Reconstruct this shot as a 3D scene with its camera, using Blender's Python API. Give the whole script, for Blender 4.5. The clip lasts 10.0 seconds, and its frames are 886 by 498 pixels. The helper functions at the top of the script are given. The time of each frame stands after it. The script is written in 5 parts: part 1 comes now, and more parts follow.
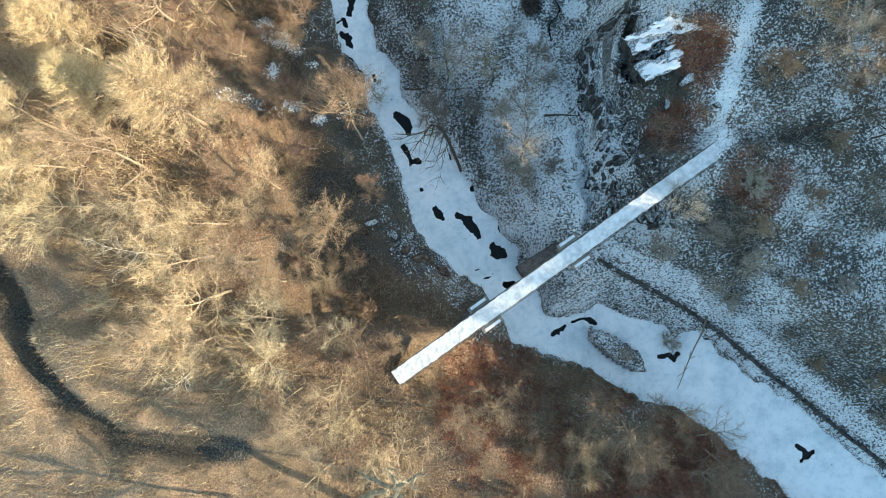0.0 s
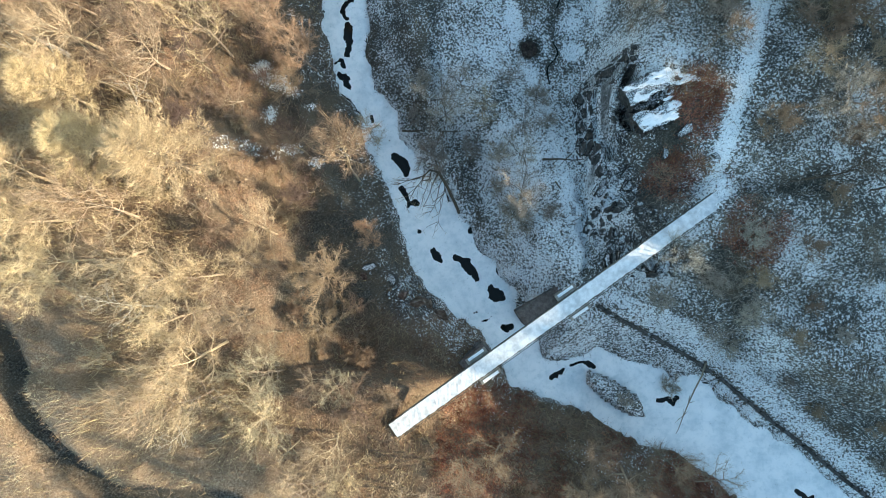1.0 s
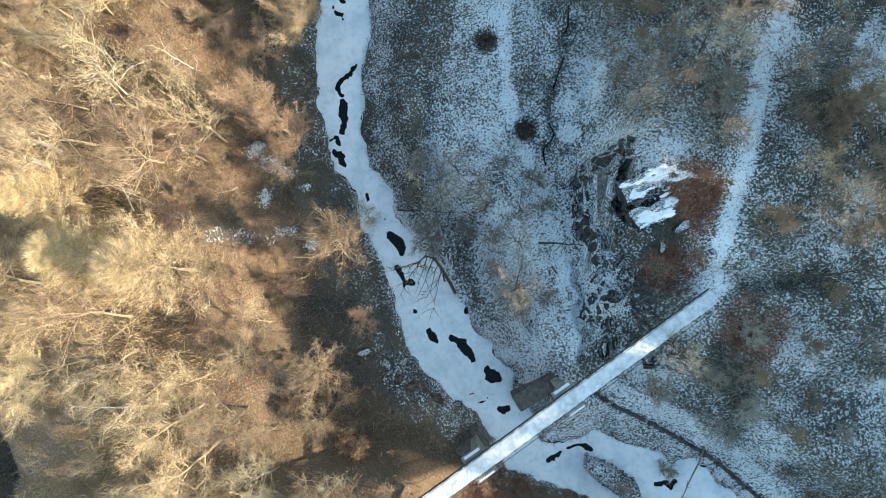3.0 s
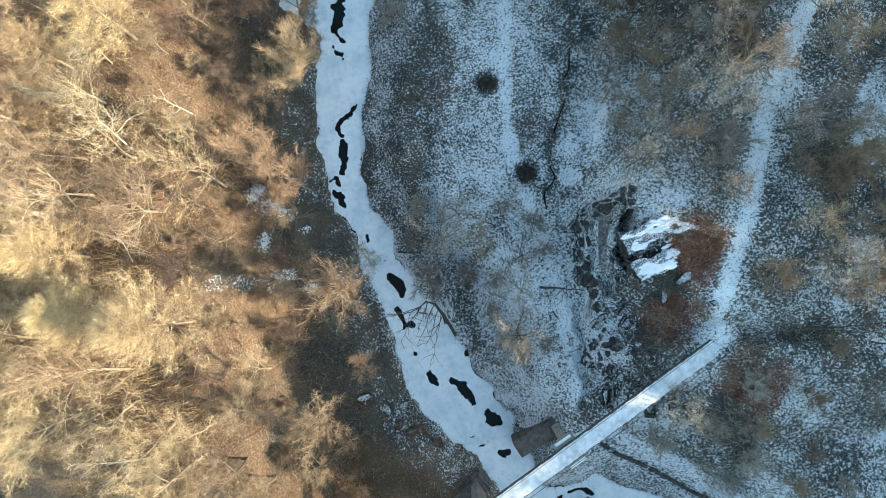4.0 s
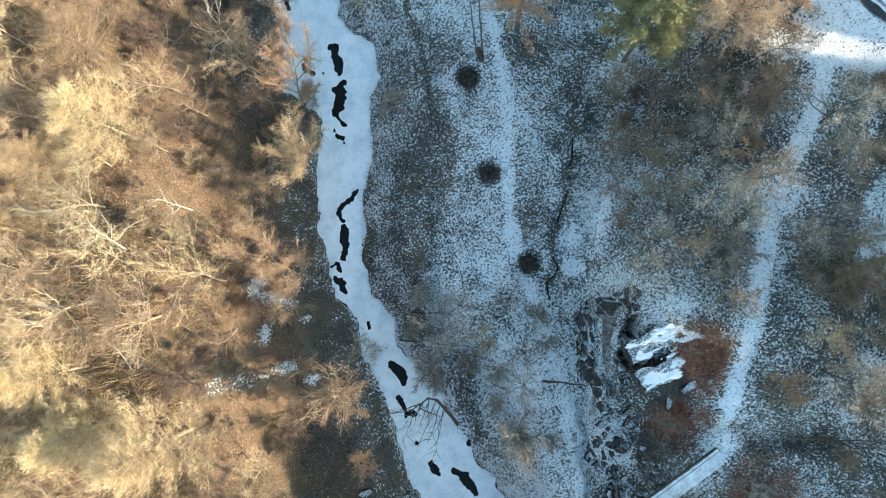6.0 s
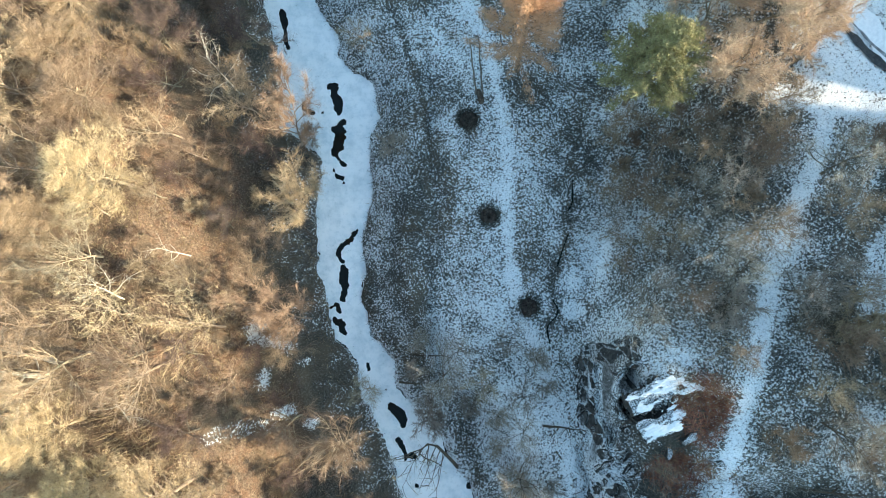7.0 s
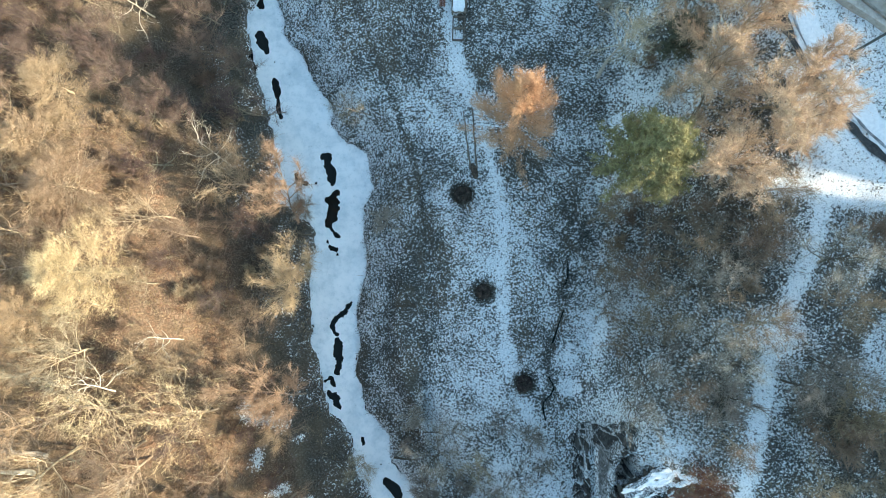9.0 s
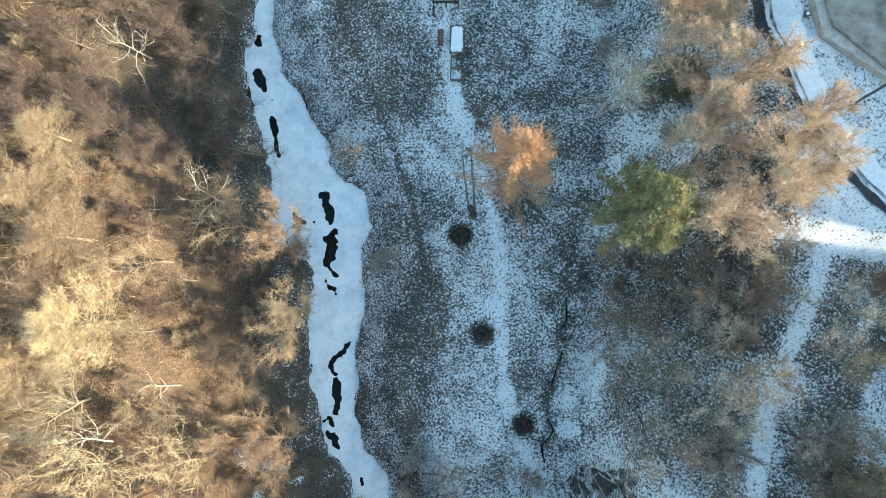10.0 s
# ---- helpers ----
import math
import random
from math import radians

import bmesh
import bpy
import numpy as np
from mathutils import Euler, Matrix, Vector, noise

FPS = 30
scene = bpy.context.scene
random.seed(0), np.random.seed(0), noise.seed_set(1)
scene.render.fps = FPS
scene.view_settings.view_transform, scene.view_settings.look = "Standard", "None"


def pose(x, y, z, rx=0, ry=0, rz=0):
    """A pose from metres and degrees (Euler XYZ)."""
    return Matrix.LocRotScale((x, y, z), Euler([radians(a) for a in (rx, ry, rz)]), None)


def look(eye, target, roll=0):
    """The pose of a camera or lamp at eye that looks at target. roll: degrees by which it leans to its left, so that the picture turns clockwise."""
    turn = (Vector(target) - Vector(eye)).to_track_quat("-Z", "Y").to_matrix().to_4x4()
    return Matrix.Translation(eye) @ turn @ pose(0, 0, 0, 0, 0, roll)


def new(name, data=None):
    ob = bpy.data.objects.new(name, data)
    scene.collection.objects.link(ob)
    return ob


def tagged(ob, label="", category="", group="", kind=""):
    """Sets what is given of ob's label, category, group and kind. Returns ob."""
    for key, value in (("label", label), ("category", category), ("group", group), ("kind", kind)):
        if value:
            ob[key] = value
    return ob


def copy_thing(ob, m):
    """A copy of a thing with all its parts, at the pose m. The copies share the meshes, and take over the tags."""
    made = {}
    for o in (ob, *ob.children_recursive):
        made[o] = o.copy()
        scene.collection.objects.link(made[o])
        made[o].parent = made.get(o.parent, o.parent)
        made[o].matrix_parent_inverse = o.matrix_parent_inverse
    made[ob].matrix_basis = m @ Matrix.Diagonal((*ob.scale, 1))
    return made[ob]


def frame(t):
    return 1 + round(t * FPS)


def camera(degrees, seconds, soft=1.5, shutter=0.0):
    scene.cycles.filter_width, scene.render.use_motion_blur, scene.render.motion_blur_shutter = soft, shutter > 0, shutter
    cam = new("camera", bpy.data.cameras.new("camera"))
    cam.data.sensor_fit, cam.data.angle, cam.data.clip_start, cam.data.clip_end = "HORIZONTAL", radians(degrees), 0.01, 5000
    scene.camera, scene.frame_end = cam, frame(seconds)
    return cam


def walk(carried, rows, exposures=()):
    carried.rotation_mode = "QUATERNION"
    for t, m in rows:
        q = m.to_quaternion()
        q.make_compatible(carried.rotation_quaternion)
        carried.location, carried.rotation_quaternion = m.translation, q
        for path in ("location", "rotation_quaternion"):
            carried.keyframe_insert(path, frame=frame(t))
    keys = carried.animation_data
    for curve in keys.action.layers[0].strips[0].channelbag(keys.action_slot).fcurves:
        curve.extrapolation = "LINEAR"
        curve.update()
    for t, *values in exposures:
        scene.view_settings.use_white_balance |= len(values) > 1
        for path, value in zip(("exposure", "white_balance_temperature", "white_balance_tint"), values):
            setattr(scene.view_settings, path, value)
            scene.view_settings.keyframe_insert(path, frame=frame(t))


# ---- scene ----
cam = camera(73.0, 10.0, soft=0.9)
# seconds, x, y, z in metres, then the small turns of a camera that looks straight down
ROWS = [
    (0, -0.00, -0.00, 80.04, 2.70, 2.85, 0.00),
    (0.5, 0.07, 2.65, 80.01, 2.83, 2.81, -0.00),
    (1, 0.18, 5.31, 79.99, 2.95, 2.79, -0.00),
    (1.5, 0.33, 7.92, 79.98, 3.04, 2.77, -0.01),
    (2, 0.46, 10.40, 79.97, 3.12, 2.76, -0.05),
    (2.5, 0.59, 12.94, 79.97, 3.19, 2.72, -0.09),
    (4, 0.44, 21.07, 79.96, 3.33, 2.61, -0.07),
    (4.5, 0.33, 23.87, 79.94, 3.36, 2.60, -0.05),
    (5, 0.23, 26.70, 79.91, 3.40, 2.61, -0.04),
    (5.5, 0.16, 29.58, 79.93, 3.47, 2.60, -0.04),
    (7, 0.15, 37.82, 80.03, 3.62, 2.56, -0.03),
    (7.5, 0.17, 40.25, 80.06, 3.62, 2.59, -0.08),
    (8, 0.32, 42.63, 80.06, 3.60, 2.60, -0.15),
    (8.5, 0.62, 45.09, 80.00, 3.57, 2.60, -0.22),
    (9, 0.93, 47.65, 80.01, 3.51, 2.60, -0.29),
    (9.5, 1.10, 50.35, 80.02, 3.45, 2.61, -0.37),
    (10, 1.19, 53.09, 80.12, 3.39, 2.62, -0.41),
]
walk(cam, [(t, pose(x, y, z, rx, ry, rz)) for t, x, y, z, rx, ry, rz in ROWS], exposures=((0.0, 1.77, 6650, -5), (5.0, 1.86, 6600, -5), (10.0, 1.95, 6520, -6)))

# ---- light ----
SUN_TURN, SUN_RISE = -12.0, 14.0  # degrees: bearing of the low sun from +x, and its height
world = bpy.data.worlds.new("winter_sky")
scene.world = world
world.use_nodes = True
sky = world.node_tree.nodes.new("ShaderNodeTexSky")
sky.sky_type, sky.sun_disc = "NISHITA", False
sky.sun_elevation, sky.sun_rotation = radians(SUN_RISE), radians(90 - SUN_TURN)
sky.air_density, sky.dust_density, sky.ozone_density = 1.0, 0.6, 1.15
world.node_tree.nodes["Background"].inputs["Strength"].default_value = 0.15
world.node_tree.links.new(sky.outputs[0], world.node_tree.nodes["Background"].inputs["Color"])
sun = new("sun", bpy.data.lights.new("sun", "SUN"))
sun.data.energy, sun.data.angle, sun.data.color = 3.6, radians(0.7), (1.0, 0.80, 0.64)
_up = radians(SUN_RISE)
sun.matrix_world = look((math.cos(radians(SUN_TURN)) * 100, math.sin(radians(SUN_TURN)) * 100, math.tan(_up) * 100), (0, 0, 0))


# ---- materials ----
def material(name, rough=0.9):
    m = bpy.data.materials.new(name)
    m.use_nodes = True
    n = m.node_tree.nodes
    b = n["Principled BSDF"]
    b.inputs["Roughness"].default_value = rough
    b.inputs["Specular IOR Level"].default_value = 0.25
    return m, m.node_tree, b


def node(tree, kind, **values):
    n = tree.nodes.new(kind)
    for k, v in values.items():
        n.inputs[k.replace("_", " ")].default_value = v
    return n


def grain(tree, scale, detail=3.0, rough=0.6, vec=None):
    """Noise over real metres."""
    n = node(tree, "ShaderNodeTexNoise", Scale=scale, Detail=detail, Roughness=rough)
    if vec is None:
        vec = tree.nodes.new("ShaderNodeTexCoord").outputs["Object"]
    tree.links.new(vec, n.inputs["Vector"])
    return n.outputs["Fac"]


def ramp(tree, fac, *stops):
    r = tree.nodes.new("ShaderNodeValToRGB")
    e = r.color_ramp.elements
    while len(e) < len(stops):
        e.new(0.5)
    for el, (p, c) in zip(e, stops):
        el.position, el.color = p, (*c, 1) if len(c) == 3 else c
    tree.links.new(fac, r.inputs["Fac"])
    return r.outputs["Color"]


def mix(tree, fac, a, b):
    m = tree.nodes.new("ShaderNodeMix")
    m.data_type = "RGBA"
    for sock, v in ((m.inputs[0], fac), (m.inputs[6], a), (m.inputs[7], b)):
        if isinstance(v, (int, float)):
            sock.default_value = v
        elif isinstance(v, tuple):
            sock.default_value = (*v, 1)
        else:
            tree.links.new(v, sock)
    return m.outputs[2]


def calc(tree, op, a, b=0.0, c=0.0, clamp=False):
    m = tree.nodes.new("ShaderNodeMath")
    m.operation, m.use_clamp = op, clamp
    for sock, v in zip(m.inputs, (a, b, c)):
        if isinstance(v, (int, float)):
            sock.default_value = v
        else:
            tree.links.new(v, sock)
    return m.outputs[0]


def bump(tree, bsdf, height, strength=0.4, distance=0.05):
    b = node(tree, "ShaderNodeBump", Strength=strength, Distance=distance)
    tree.links.new(height, b.inputs["Height"])
    tree.links.new(b.outputs["Normal"], bsdf.inputs["Normal"])


def attribute(tree, name):
    a = tree.nodes.new("ShaderNodeAttribute")
    a.attribute_name = name
    return a.outputs["Fac"]


def make_ground():
    m, t, b = material("leafy_snow_dusted_ground")
    snow, litter, rock = attribute(t, "snow"), attribute(t, "litter"), attribute(t, "rock")
    fine, mid, big = grain(t, 5.0, 4, 0.7), grain(t, 1.3, 3), grain(t, 0.22, 3)
    leaf = ramp(t, fine, (0.30, (0.045, 0.030, 0.021)), (0.48, (0.135, 0.092, 0.063)), (0.62, (0.26, 0.19, 0.135)), (0.75, (0.42, 0.33, 0.25)))
    red = ramp(t, fine, (0.32, (0.06, 0.035, 0.024)), (0.55, (0.185, 0.112, 0.072)), (0.72, (0.34, 0.235, 0.16)))
    leaf = mix(t, ramp(t, mid, (0.46, (0, 0, 0)), (0.62, (1, 1, 1))), leaf, red)
    pale = ramp(t, fine, (0.28, (0.13, 0.085, 0.052)), (0.5, (0.31, 0.215, 0.138)), (0.72, (0.48, 0.365, 0.255)))
    leaf = mix(t, attribute(t, "straw"), leaf, pale)
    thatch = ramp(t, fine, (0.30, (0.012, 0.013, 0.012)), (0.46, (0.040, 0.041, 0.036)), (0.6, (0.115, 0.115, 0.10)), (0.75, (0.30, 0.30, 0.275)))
    # little litter shows dark thatch, also where shade is painted in
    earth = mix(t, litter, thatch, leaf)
    earth = mix(t, ramp(t, big, (0.42, (0, 0, 0)), (0.62, (0.55, 0.55, 0.55))), earth, (0.13, 0.10, 0.065))
    up = t.nodes.new("ShaderNodeSeparateXYZ")
    t.links.new(t.nodes.new("ShaderNodeNewGeometry").outputs["Normal"], up.inputs[0])
    stone = ramp(t, grain(t, 3.5, 5, 0.75), (0.32, (0.012, 0.012, 0.012)), (0.5, (0.055, 0.054, 0.05)), (0.7, (0.17, 0.16, 0.15)))
    earth = mix(t, rock, earth, stone)
    # snow lies between the stalks: the more of it, the fewer dark flecks are left
    fleck = grain(t, 4.3, 2, 0.5)
    fleck.node.inputs["Distortion"].default_value = 0.6
    speck = calc(t, "ADD", calc(t, "MULTIPLY", fleck, 0.85), calc(t, "MULTIPLY", grain(t, 1.6, 2, 0.5), 0.20))
    speck = calc(t, "ADD", speck, calc(t, "MULTIPLY", grain(t, 0.7, 3), 0.16))
    speck = calc(t, "MULTIPLY_ADD", calc(t, "SUBTRACT", speck, 0.605), 3.6, 0.5)
    cover = calc(t, "MULTIPLY_ADD", calc(t, "SUBTRACT", calc(t, "ADD", speck, snow), 1.0), 2.7, 0.5, True)
    cover = calc(t, "MULTIPLY", cover, calc(t, "MULTIPLY", snow, 12.0, 0, True))
    flat_enough = calc(t, "MULTIPLY_ADD", up.outputs["Z"], 4.0, -0.9, True)
    cover = calc(t, "MULTIPLY", cover, mix(t, rock, (1.0, 1.0, 1.0), flat_enough))
    frost = calc(t, "MULTIPLY", calc(t, "MULTIPLY", snow, 1.6, 0, True), 0.09)
    earth = mix(t, frost, earth, (0.50, 0.53, 0.55))
    crust = grain(t, 8.5, 2, 0.6)
    white = ramp(t, crust, (0.30, (0.50, 0.55, 0.585)), (0.46, (0.80, 0.825, 0.84)), (0.60, (0.90, 0.91, 0.915)))
    t.links.new(mix(t, cover, earth, white), b.inputs["Base Color"])
    bump(t, b, calc(t, "ADD", fine, calc(t, "MULTIPLY", cover, 0.6)), 1.0, 0.14)
    return m


def make_snow(name, low, high, scale=2.0):
    m, t, b = material(name, 0.75)
    g = grain(t, scale, 4)
    t.links.new(ramp(t, g, (0.35, low), (0.62, high)), b.inputs["Base Color"])
    bump(t, b, g, 0.35, 0.04)
    return m


def make_mottled(name, dark, mid, light, scale, rough=0.9, per_object=0.25, island=False):
    m, t, b = material(name, rough)
    g = grain(t, scale, 4, 0.65)
    col = ramp(t, g, (0.3, dark), (0.5, mid), (0.72, light))
    if island:
        r = t.nodes.new("ShaderNodeNewGeometry").outputs["Random Per Island"]
    else:
        r = t.nodes.new("ShaderNodeObjectInfo").outputs["Random"]
    h = node(t, "ShaderNodeHueSaturation")
    t.links.new(col, h.inputs["Color"])
    t.links.new(calc(t, "MULTIPLY_ADD", r, 2 * per_object, 1 - per_object), h.inputs["Value"])
    t.links.new(calc(t, "MULTIPLY_ADD", r, 0.12 * per_object, 0.5 - 0.06 * per_object), h.inputs["Hue"])
    t.links.new(h.outputs["Color"], b.inputs["Base Color"])
    bump(t, b, g, 0.5, 0.03)
    return m


def make_ice_snow():
    """Snow on ice: drifted, thinner and greyer in places, with small dark bits blown over it."""
    m, t, b = material("snow_covered_ice", 0.75)
    wide, mid, fine = grain(t, 0.32, 4, 0.6), grain(t, 1.4, 4, 0.65), grain(t, 7.0, 2)
    col = ramp(t, wide, (0.30, (0.66, 0.72, 0.75)), (0.52, (0.82, 0.85, 0.865)), (0.72, (0.88, 0.895, 0.90)))
    thin = ramp(t, calc(t, "ADD", calc(t, "MULTIPLY", mid, 0.7), calc(t, "MULTIPLY", wide, 0.3)), (0.30, (0.6, 0.6, 0.6)), (0.52, (0, 0, 0)))
    col = mix(t, thin, col, (0.50, 0.585, 0.615))
    bits = ramp(t, calc(t, "ADD", calc(t, "MULTIPLY", fine, 0.6), calc(t, "MULTIPLY", mid, 0.4)), (0.30, (0.75, 0.75, 0.75)), (0.36, (0, 0, 0)))
    t.links.new(mix(t, bits, col, (0.16, 0.15, 0.14)), b.inputs["Base Color"])
    bump(t, b, mid, 0.5, 0.08)
    return m


GROUND = make_ground()
ICE = make_ice_snow()
SNOW = make_snow("fresh_snow", (0.74, 0.76, 0.78), (0.86, 0.87, 0.88), 3.0)
TRODDEN = make_snow("trodden_snow", (0.50, 0.52, 0.54), (0.74, 0.76, 0.78), 1.2)
WATER, _t, _b = material("dark_open_water", 0.08)
_b.inputs["Base Color"].default_value = (0.006, 0.008, 0.007, 1)
_b.inputs["Specular IOR Level"].default_value = 0.2
BARK_PALE = make_mottled("pale_bark", (0.17, 0.125, 0.085), (0.36, 0.28, 0.20), (0.52, 0.44, 0.34), 6)
BARK_GREY = make_mottled("grey_bark", (0.09, 0.075, 0.055), (0.20, 0.165, 0.12), (0.33, 0.28, 0.21), 6)
BARK_DARK = make_mottled("dark_bark", (0.035, 0.028, 0.02), (0.085, 0.068, 0.05), (0.16, 0.13, 0.10), 6)
TWIG_GOLD = make_mottled("straw_coloured_twigs", (0.32, 0.235, 0.14), (0.49, 0.37, 0.235), (0.60, 0.475, 0.325), 1.5)
TWIG_PINK = make_mottled("pinkish_tan_twigs", (0.28, 0.19, 0.12), (0.42, 0.30, 0.20), (0.52, 0.40, 0.28), 1.5)
BARK_WHITE = make_mottled("bleached_wood", (0.30, 0.26, 0.20), (0.52, 0.47, 0.39), (0.68, 0.63, 0.55), 5)
TWIG_MAUVE = make_mottled("mauve_brown_twigs", (0.085, 0.06, 0.052), (0.15, 0.105, 0.09), (0.22, 0.16, 0.135), 1.5)
TWIG_BROWN = make_mottled("brown_twigs", (0.18, 0.125, 0.085), (0.29, 0.21, 0.145), (0.39, 0.30, 0.215), 1.5)
TWIG_GREY = make_mottled("grey_twigs", (0.24, 0.205, 0.165), (0.37, 0.325, 0.27), (0.48, 0.43, 0.365), 1.5)
TWIG_OLIVE = make_mottled("olive_twigs", (0.22, 0.185, 0.12), (0.34, 0.29, 0.20), (0.44, 0.385, 0.28), 1.5, per_object=0.12)
TWIG_RUST = make_mottled("rusty_larch_twigs", (0.40, 0.235, 0.135), (0.55, 0.345, 0.21), (0.64, 0.44, 0.29), 1.5, per_object=0.04)
LEAF_TAN = make_mottled("withered_tan_leaves", (0.42, 0.30, 0.21), (0.58, 0.43, 0.305), (0.68, 0.54, 0.40), 2, island=True)
NEEDLES = make_mottled("pine_needles", (0.165, 0.15, 0.075), (0.315, 0.285, 0.14), (0.45, 0.40, 0.22), 2, island=True)
NEEDLES_DARK = make_mottled("yew_needles", (0.09, 0.088, 0.06), (0.16, 0.155, 0.105), (0.24, 0.225, 0.16), 2, island=True)
STALK_BROWN = make_mottled("dry_bracken", (0.12, 0.077, 0.048), (0.24, 0.165, 0.105), (0.38, 0.285, 0.195), 0.4, island=True, per_object=0.5)
STALK_STRAW = make_mottled("dry_straw_grass", (0.25, 0.175, 0.10), (0.39, 0.295, 0.185), (0.51, 0.415, 0.29), 0.4, island=True, per_object=0.4)
STALK_DARK = make_mottled("dark_dead_stalks", (0.026, 0.025, 0.021), (0.068, 0.065, 0.053), (0.15, 0.14, 0.115), 0.4, island=True, per_object=0.5)
STALK_FROST = make_mottled("frosted_grass", (0.35, 0.37, 0.38), (0.60, 0.63, 0.65), (0.78, 0.80, 0.82), 0.4, island=True)
STALK_RUST = make_mottled("rusty_bracken", (0.13, 0.045, 0.03), (0.27, 0.11, 0.07), (0.40, 0.20, 0.13), 0.4, island=True, per_object=0.4)
def make_snowy_rock():
    m, t, b = material("snow_capped_gorge_rock")
    g = grain(t, 1.6, 5, 0.7)
    stone = ramp(t, g, (0.3, (0.012, 0.012, 0.012)), (0.5, (0.05, 0.049, 0.047)), (0.72, (0.15, 0.145, 0.14)))
    up = t.nodes.new("ShaderNodeSeparateXYZ")
    t.links.new(t.nodes.new("ShaderNodeNewGeometry").outputs["Normal"], up.inputs[0])
    cap = calc(t, "MULTIPLY_ADD", calc(t, "ADD", up.outputs["Z"], calc(t, "MULTIPLY", grain(t, 1.1, 4), 1.0)), 4.0, -4.4, True)
    cap = calc(t, "MULTIPLY", cap, ramp(t, grain(t, 6.0, 3, 0.65), (0.42, (0.05, 0.05, 0.05)), (0.60, (0.95, 0.95, 0.95))))
    t.links.new(mix(t, cap, stone, (0.76, 0.78, 0.80)), b.inputs["Base Color"])
    bump(t, b, g, 0.8, 0.1)
    return m


ROCK_SNOWY = make_snowy_rock()
ROCK = make_mottled("gorge_rock", (0.015, 0.015, 0.015), (0.075, 0.072, 0.068), (0.20, 0.19, 0.18), 1.3)
BOULDER = make_mottled("brown_boulder", (0.03, 0.02, 0.014), (0.10, 0.065, 0.045), (0.30, 0.25, 0.21), 2.0)
SLUSH = make_mottled("grey_slush", (0.06, 0.062, 0.065), (0.17, 0.18, 0.19), (0.55, 0.58, 0.60), 1.6, 0.7)
PAVING = make_mottled("stained_paving", (0.17, 0.15, 0.125), (0.31, 0.28, 0.24), (0.44, 0.40, 0.35), 0.6, per_object=0.03)
KERB = make_mottled("pale_kerb_stone", (0.28, 0.25, 0.22), (0.42, 0.385, 0.34), (0.52, 0.485, 0.44), 1.4, per_object=0.03)
CONCRETE = make_mottled("weathered_concrete", (0.13, 0.115, 0.10), (0.23, 0.205, 0.18), (0.32, 0.29, 0.26), 1.1)
MASONRY = make_mottled("brown_grey_masonry", (0.07, 0.058, 0.05), (0.13, 0.11, 0.098), (0.20, 0.175, 0.155), 1.6)
STEEL = make_mottled("painted_steel", (0.035, 0.045, 0.04), (0.06, 0.07, 0.065), (0.10, 0.105, 0.10), 2, 0.55)
TIMBER = make_mottled("grey_timber", (0.08, 0.065, 0.05), (0.16, 0.135, 0.11), (0.26, 0.23, 0.19), 4)
ASPHALT = make_mottled("wet_asphalt", (0.02, 0.022, 0.025), (0.045, 0.047, 0.05), (0.08, 0.08, 0.08), 3, 0.6)
BRICK_RED = make_mottled("red_clay", (0.20, 0.06, 0.04), (0.32, 0.10, 0.07), (0.40, 0.16, 0.11), 4)
TIMBER_DARK = make_mottled("dark_brown_timber", (0.03, 0.02, 0.015), (0.07, 0.05, 0.037), (0.12, 0.09, 0.07), 4)
WOOD_RED = make_mottled("red_brown_wood", (0.08, 0.04, 0.03), (0.16, 0.075, 0.055), (0.24, 0.13, 0.10), 4)
SOIL = make_mottled("bare_dark_soil", (0.022, 0.016, 0.013), (0.06, 0.045, 0.036), (0.14, 0.115, 0.095), 3)


# ---- small builders ----
def part(name, bm, mat, parent=None, label=""):
    """Links a bmesh as one mesh object under a thing or a part."""
    me = bpy.data.meshes.new(name)
    bm.to_mesh(me)
    bm.free()
    me.materials.append(mat)
    ob = new(name, me)
    if parent is not None:
        ob.parent = parent
    return tagged(ob, label)


def mesh_part(name, verts, faces, mat, parent=None, label=""):
    me = bpy.data.meshes.new(name)
    me.from_pydata(verts, [], faces)
    me.materials.append(mat)
    ob = new(name, me)
    if parent is not None:
        ob.parent = parent
    return tagged(ob, label)


def box(bm, x0, y0, z0, x1, y1, z1, m=None, bevel=0.0):
    vs = [bm.verts.new((x, y, z)) for z in (z0, z1) for x, y in ((x0, y0), (x1, y0), (x1, y1), (x0, y1))]
    fs = [bm.faces.new([vs[i] for i in f]) for f in ((3, 2, 1, 0), (4, 5, 6, 7), (0, 1, 5, 4), (1, 2, 6, 5), (2, 3, 7, 6), (3, 0, 4, 7))]
    if bevel:
        edges = list({e for f in fs for e in f.edges})
        out = bmesh.ops.bevel(bm, geom=edges, offset=bevel, segments=1, affect="EDGES")
        vs = list({v for f in out["faces"] for v in f.verts} | {v for v in vs if v.is_valid})
    if m is not None:
        for v in vs:
            v.co = m @ v.co
    return bm


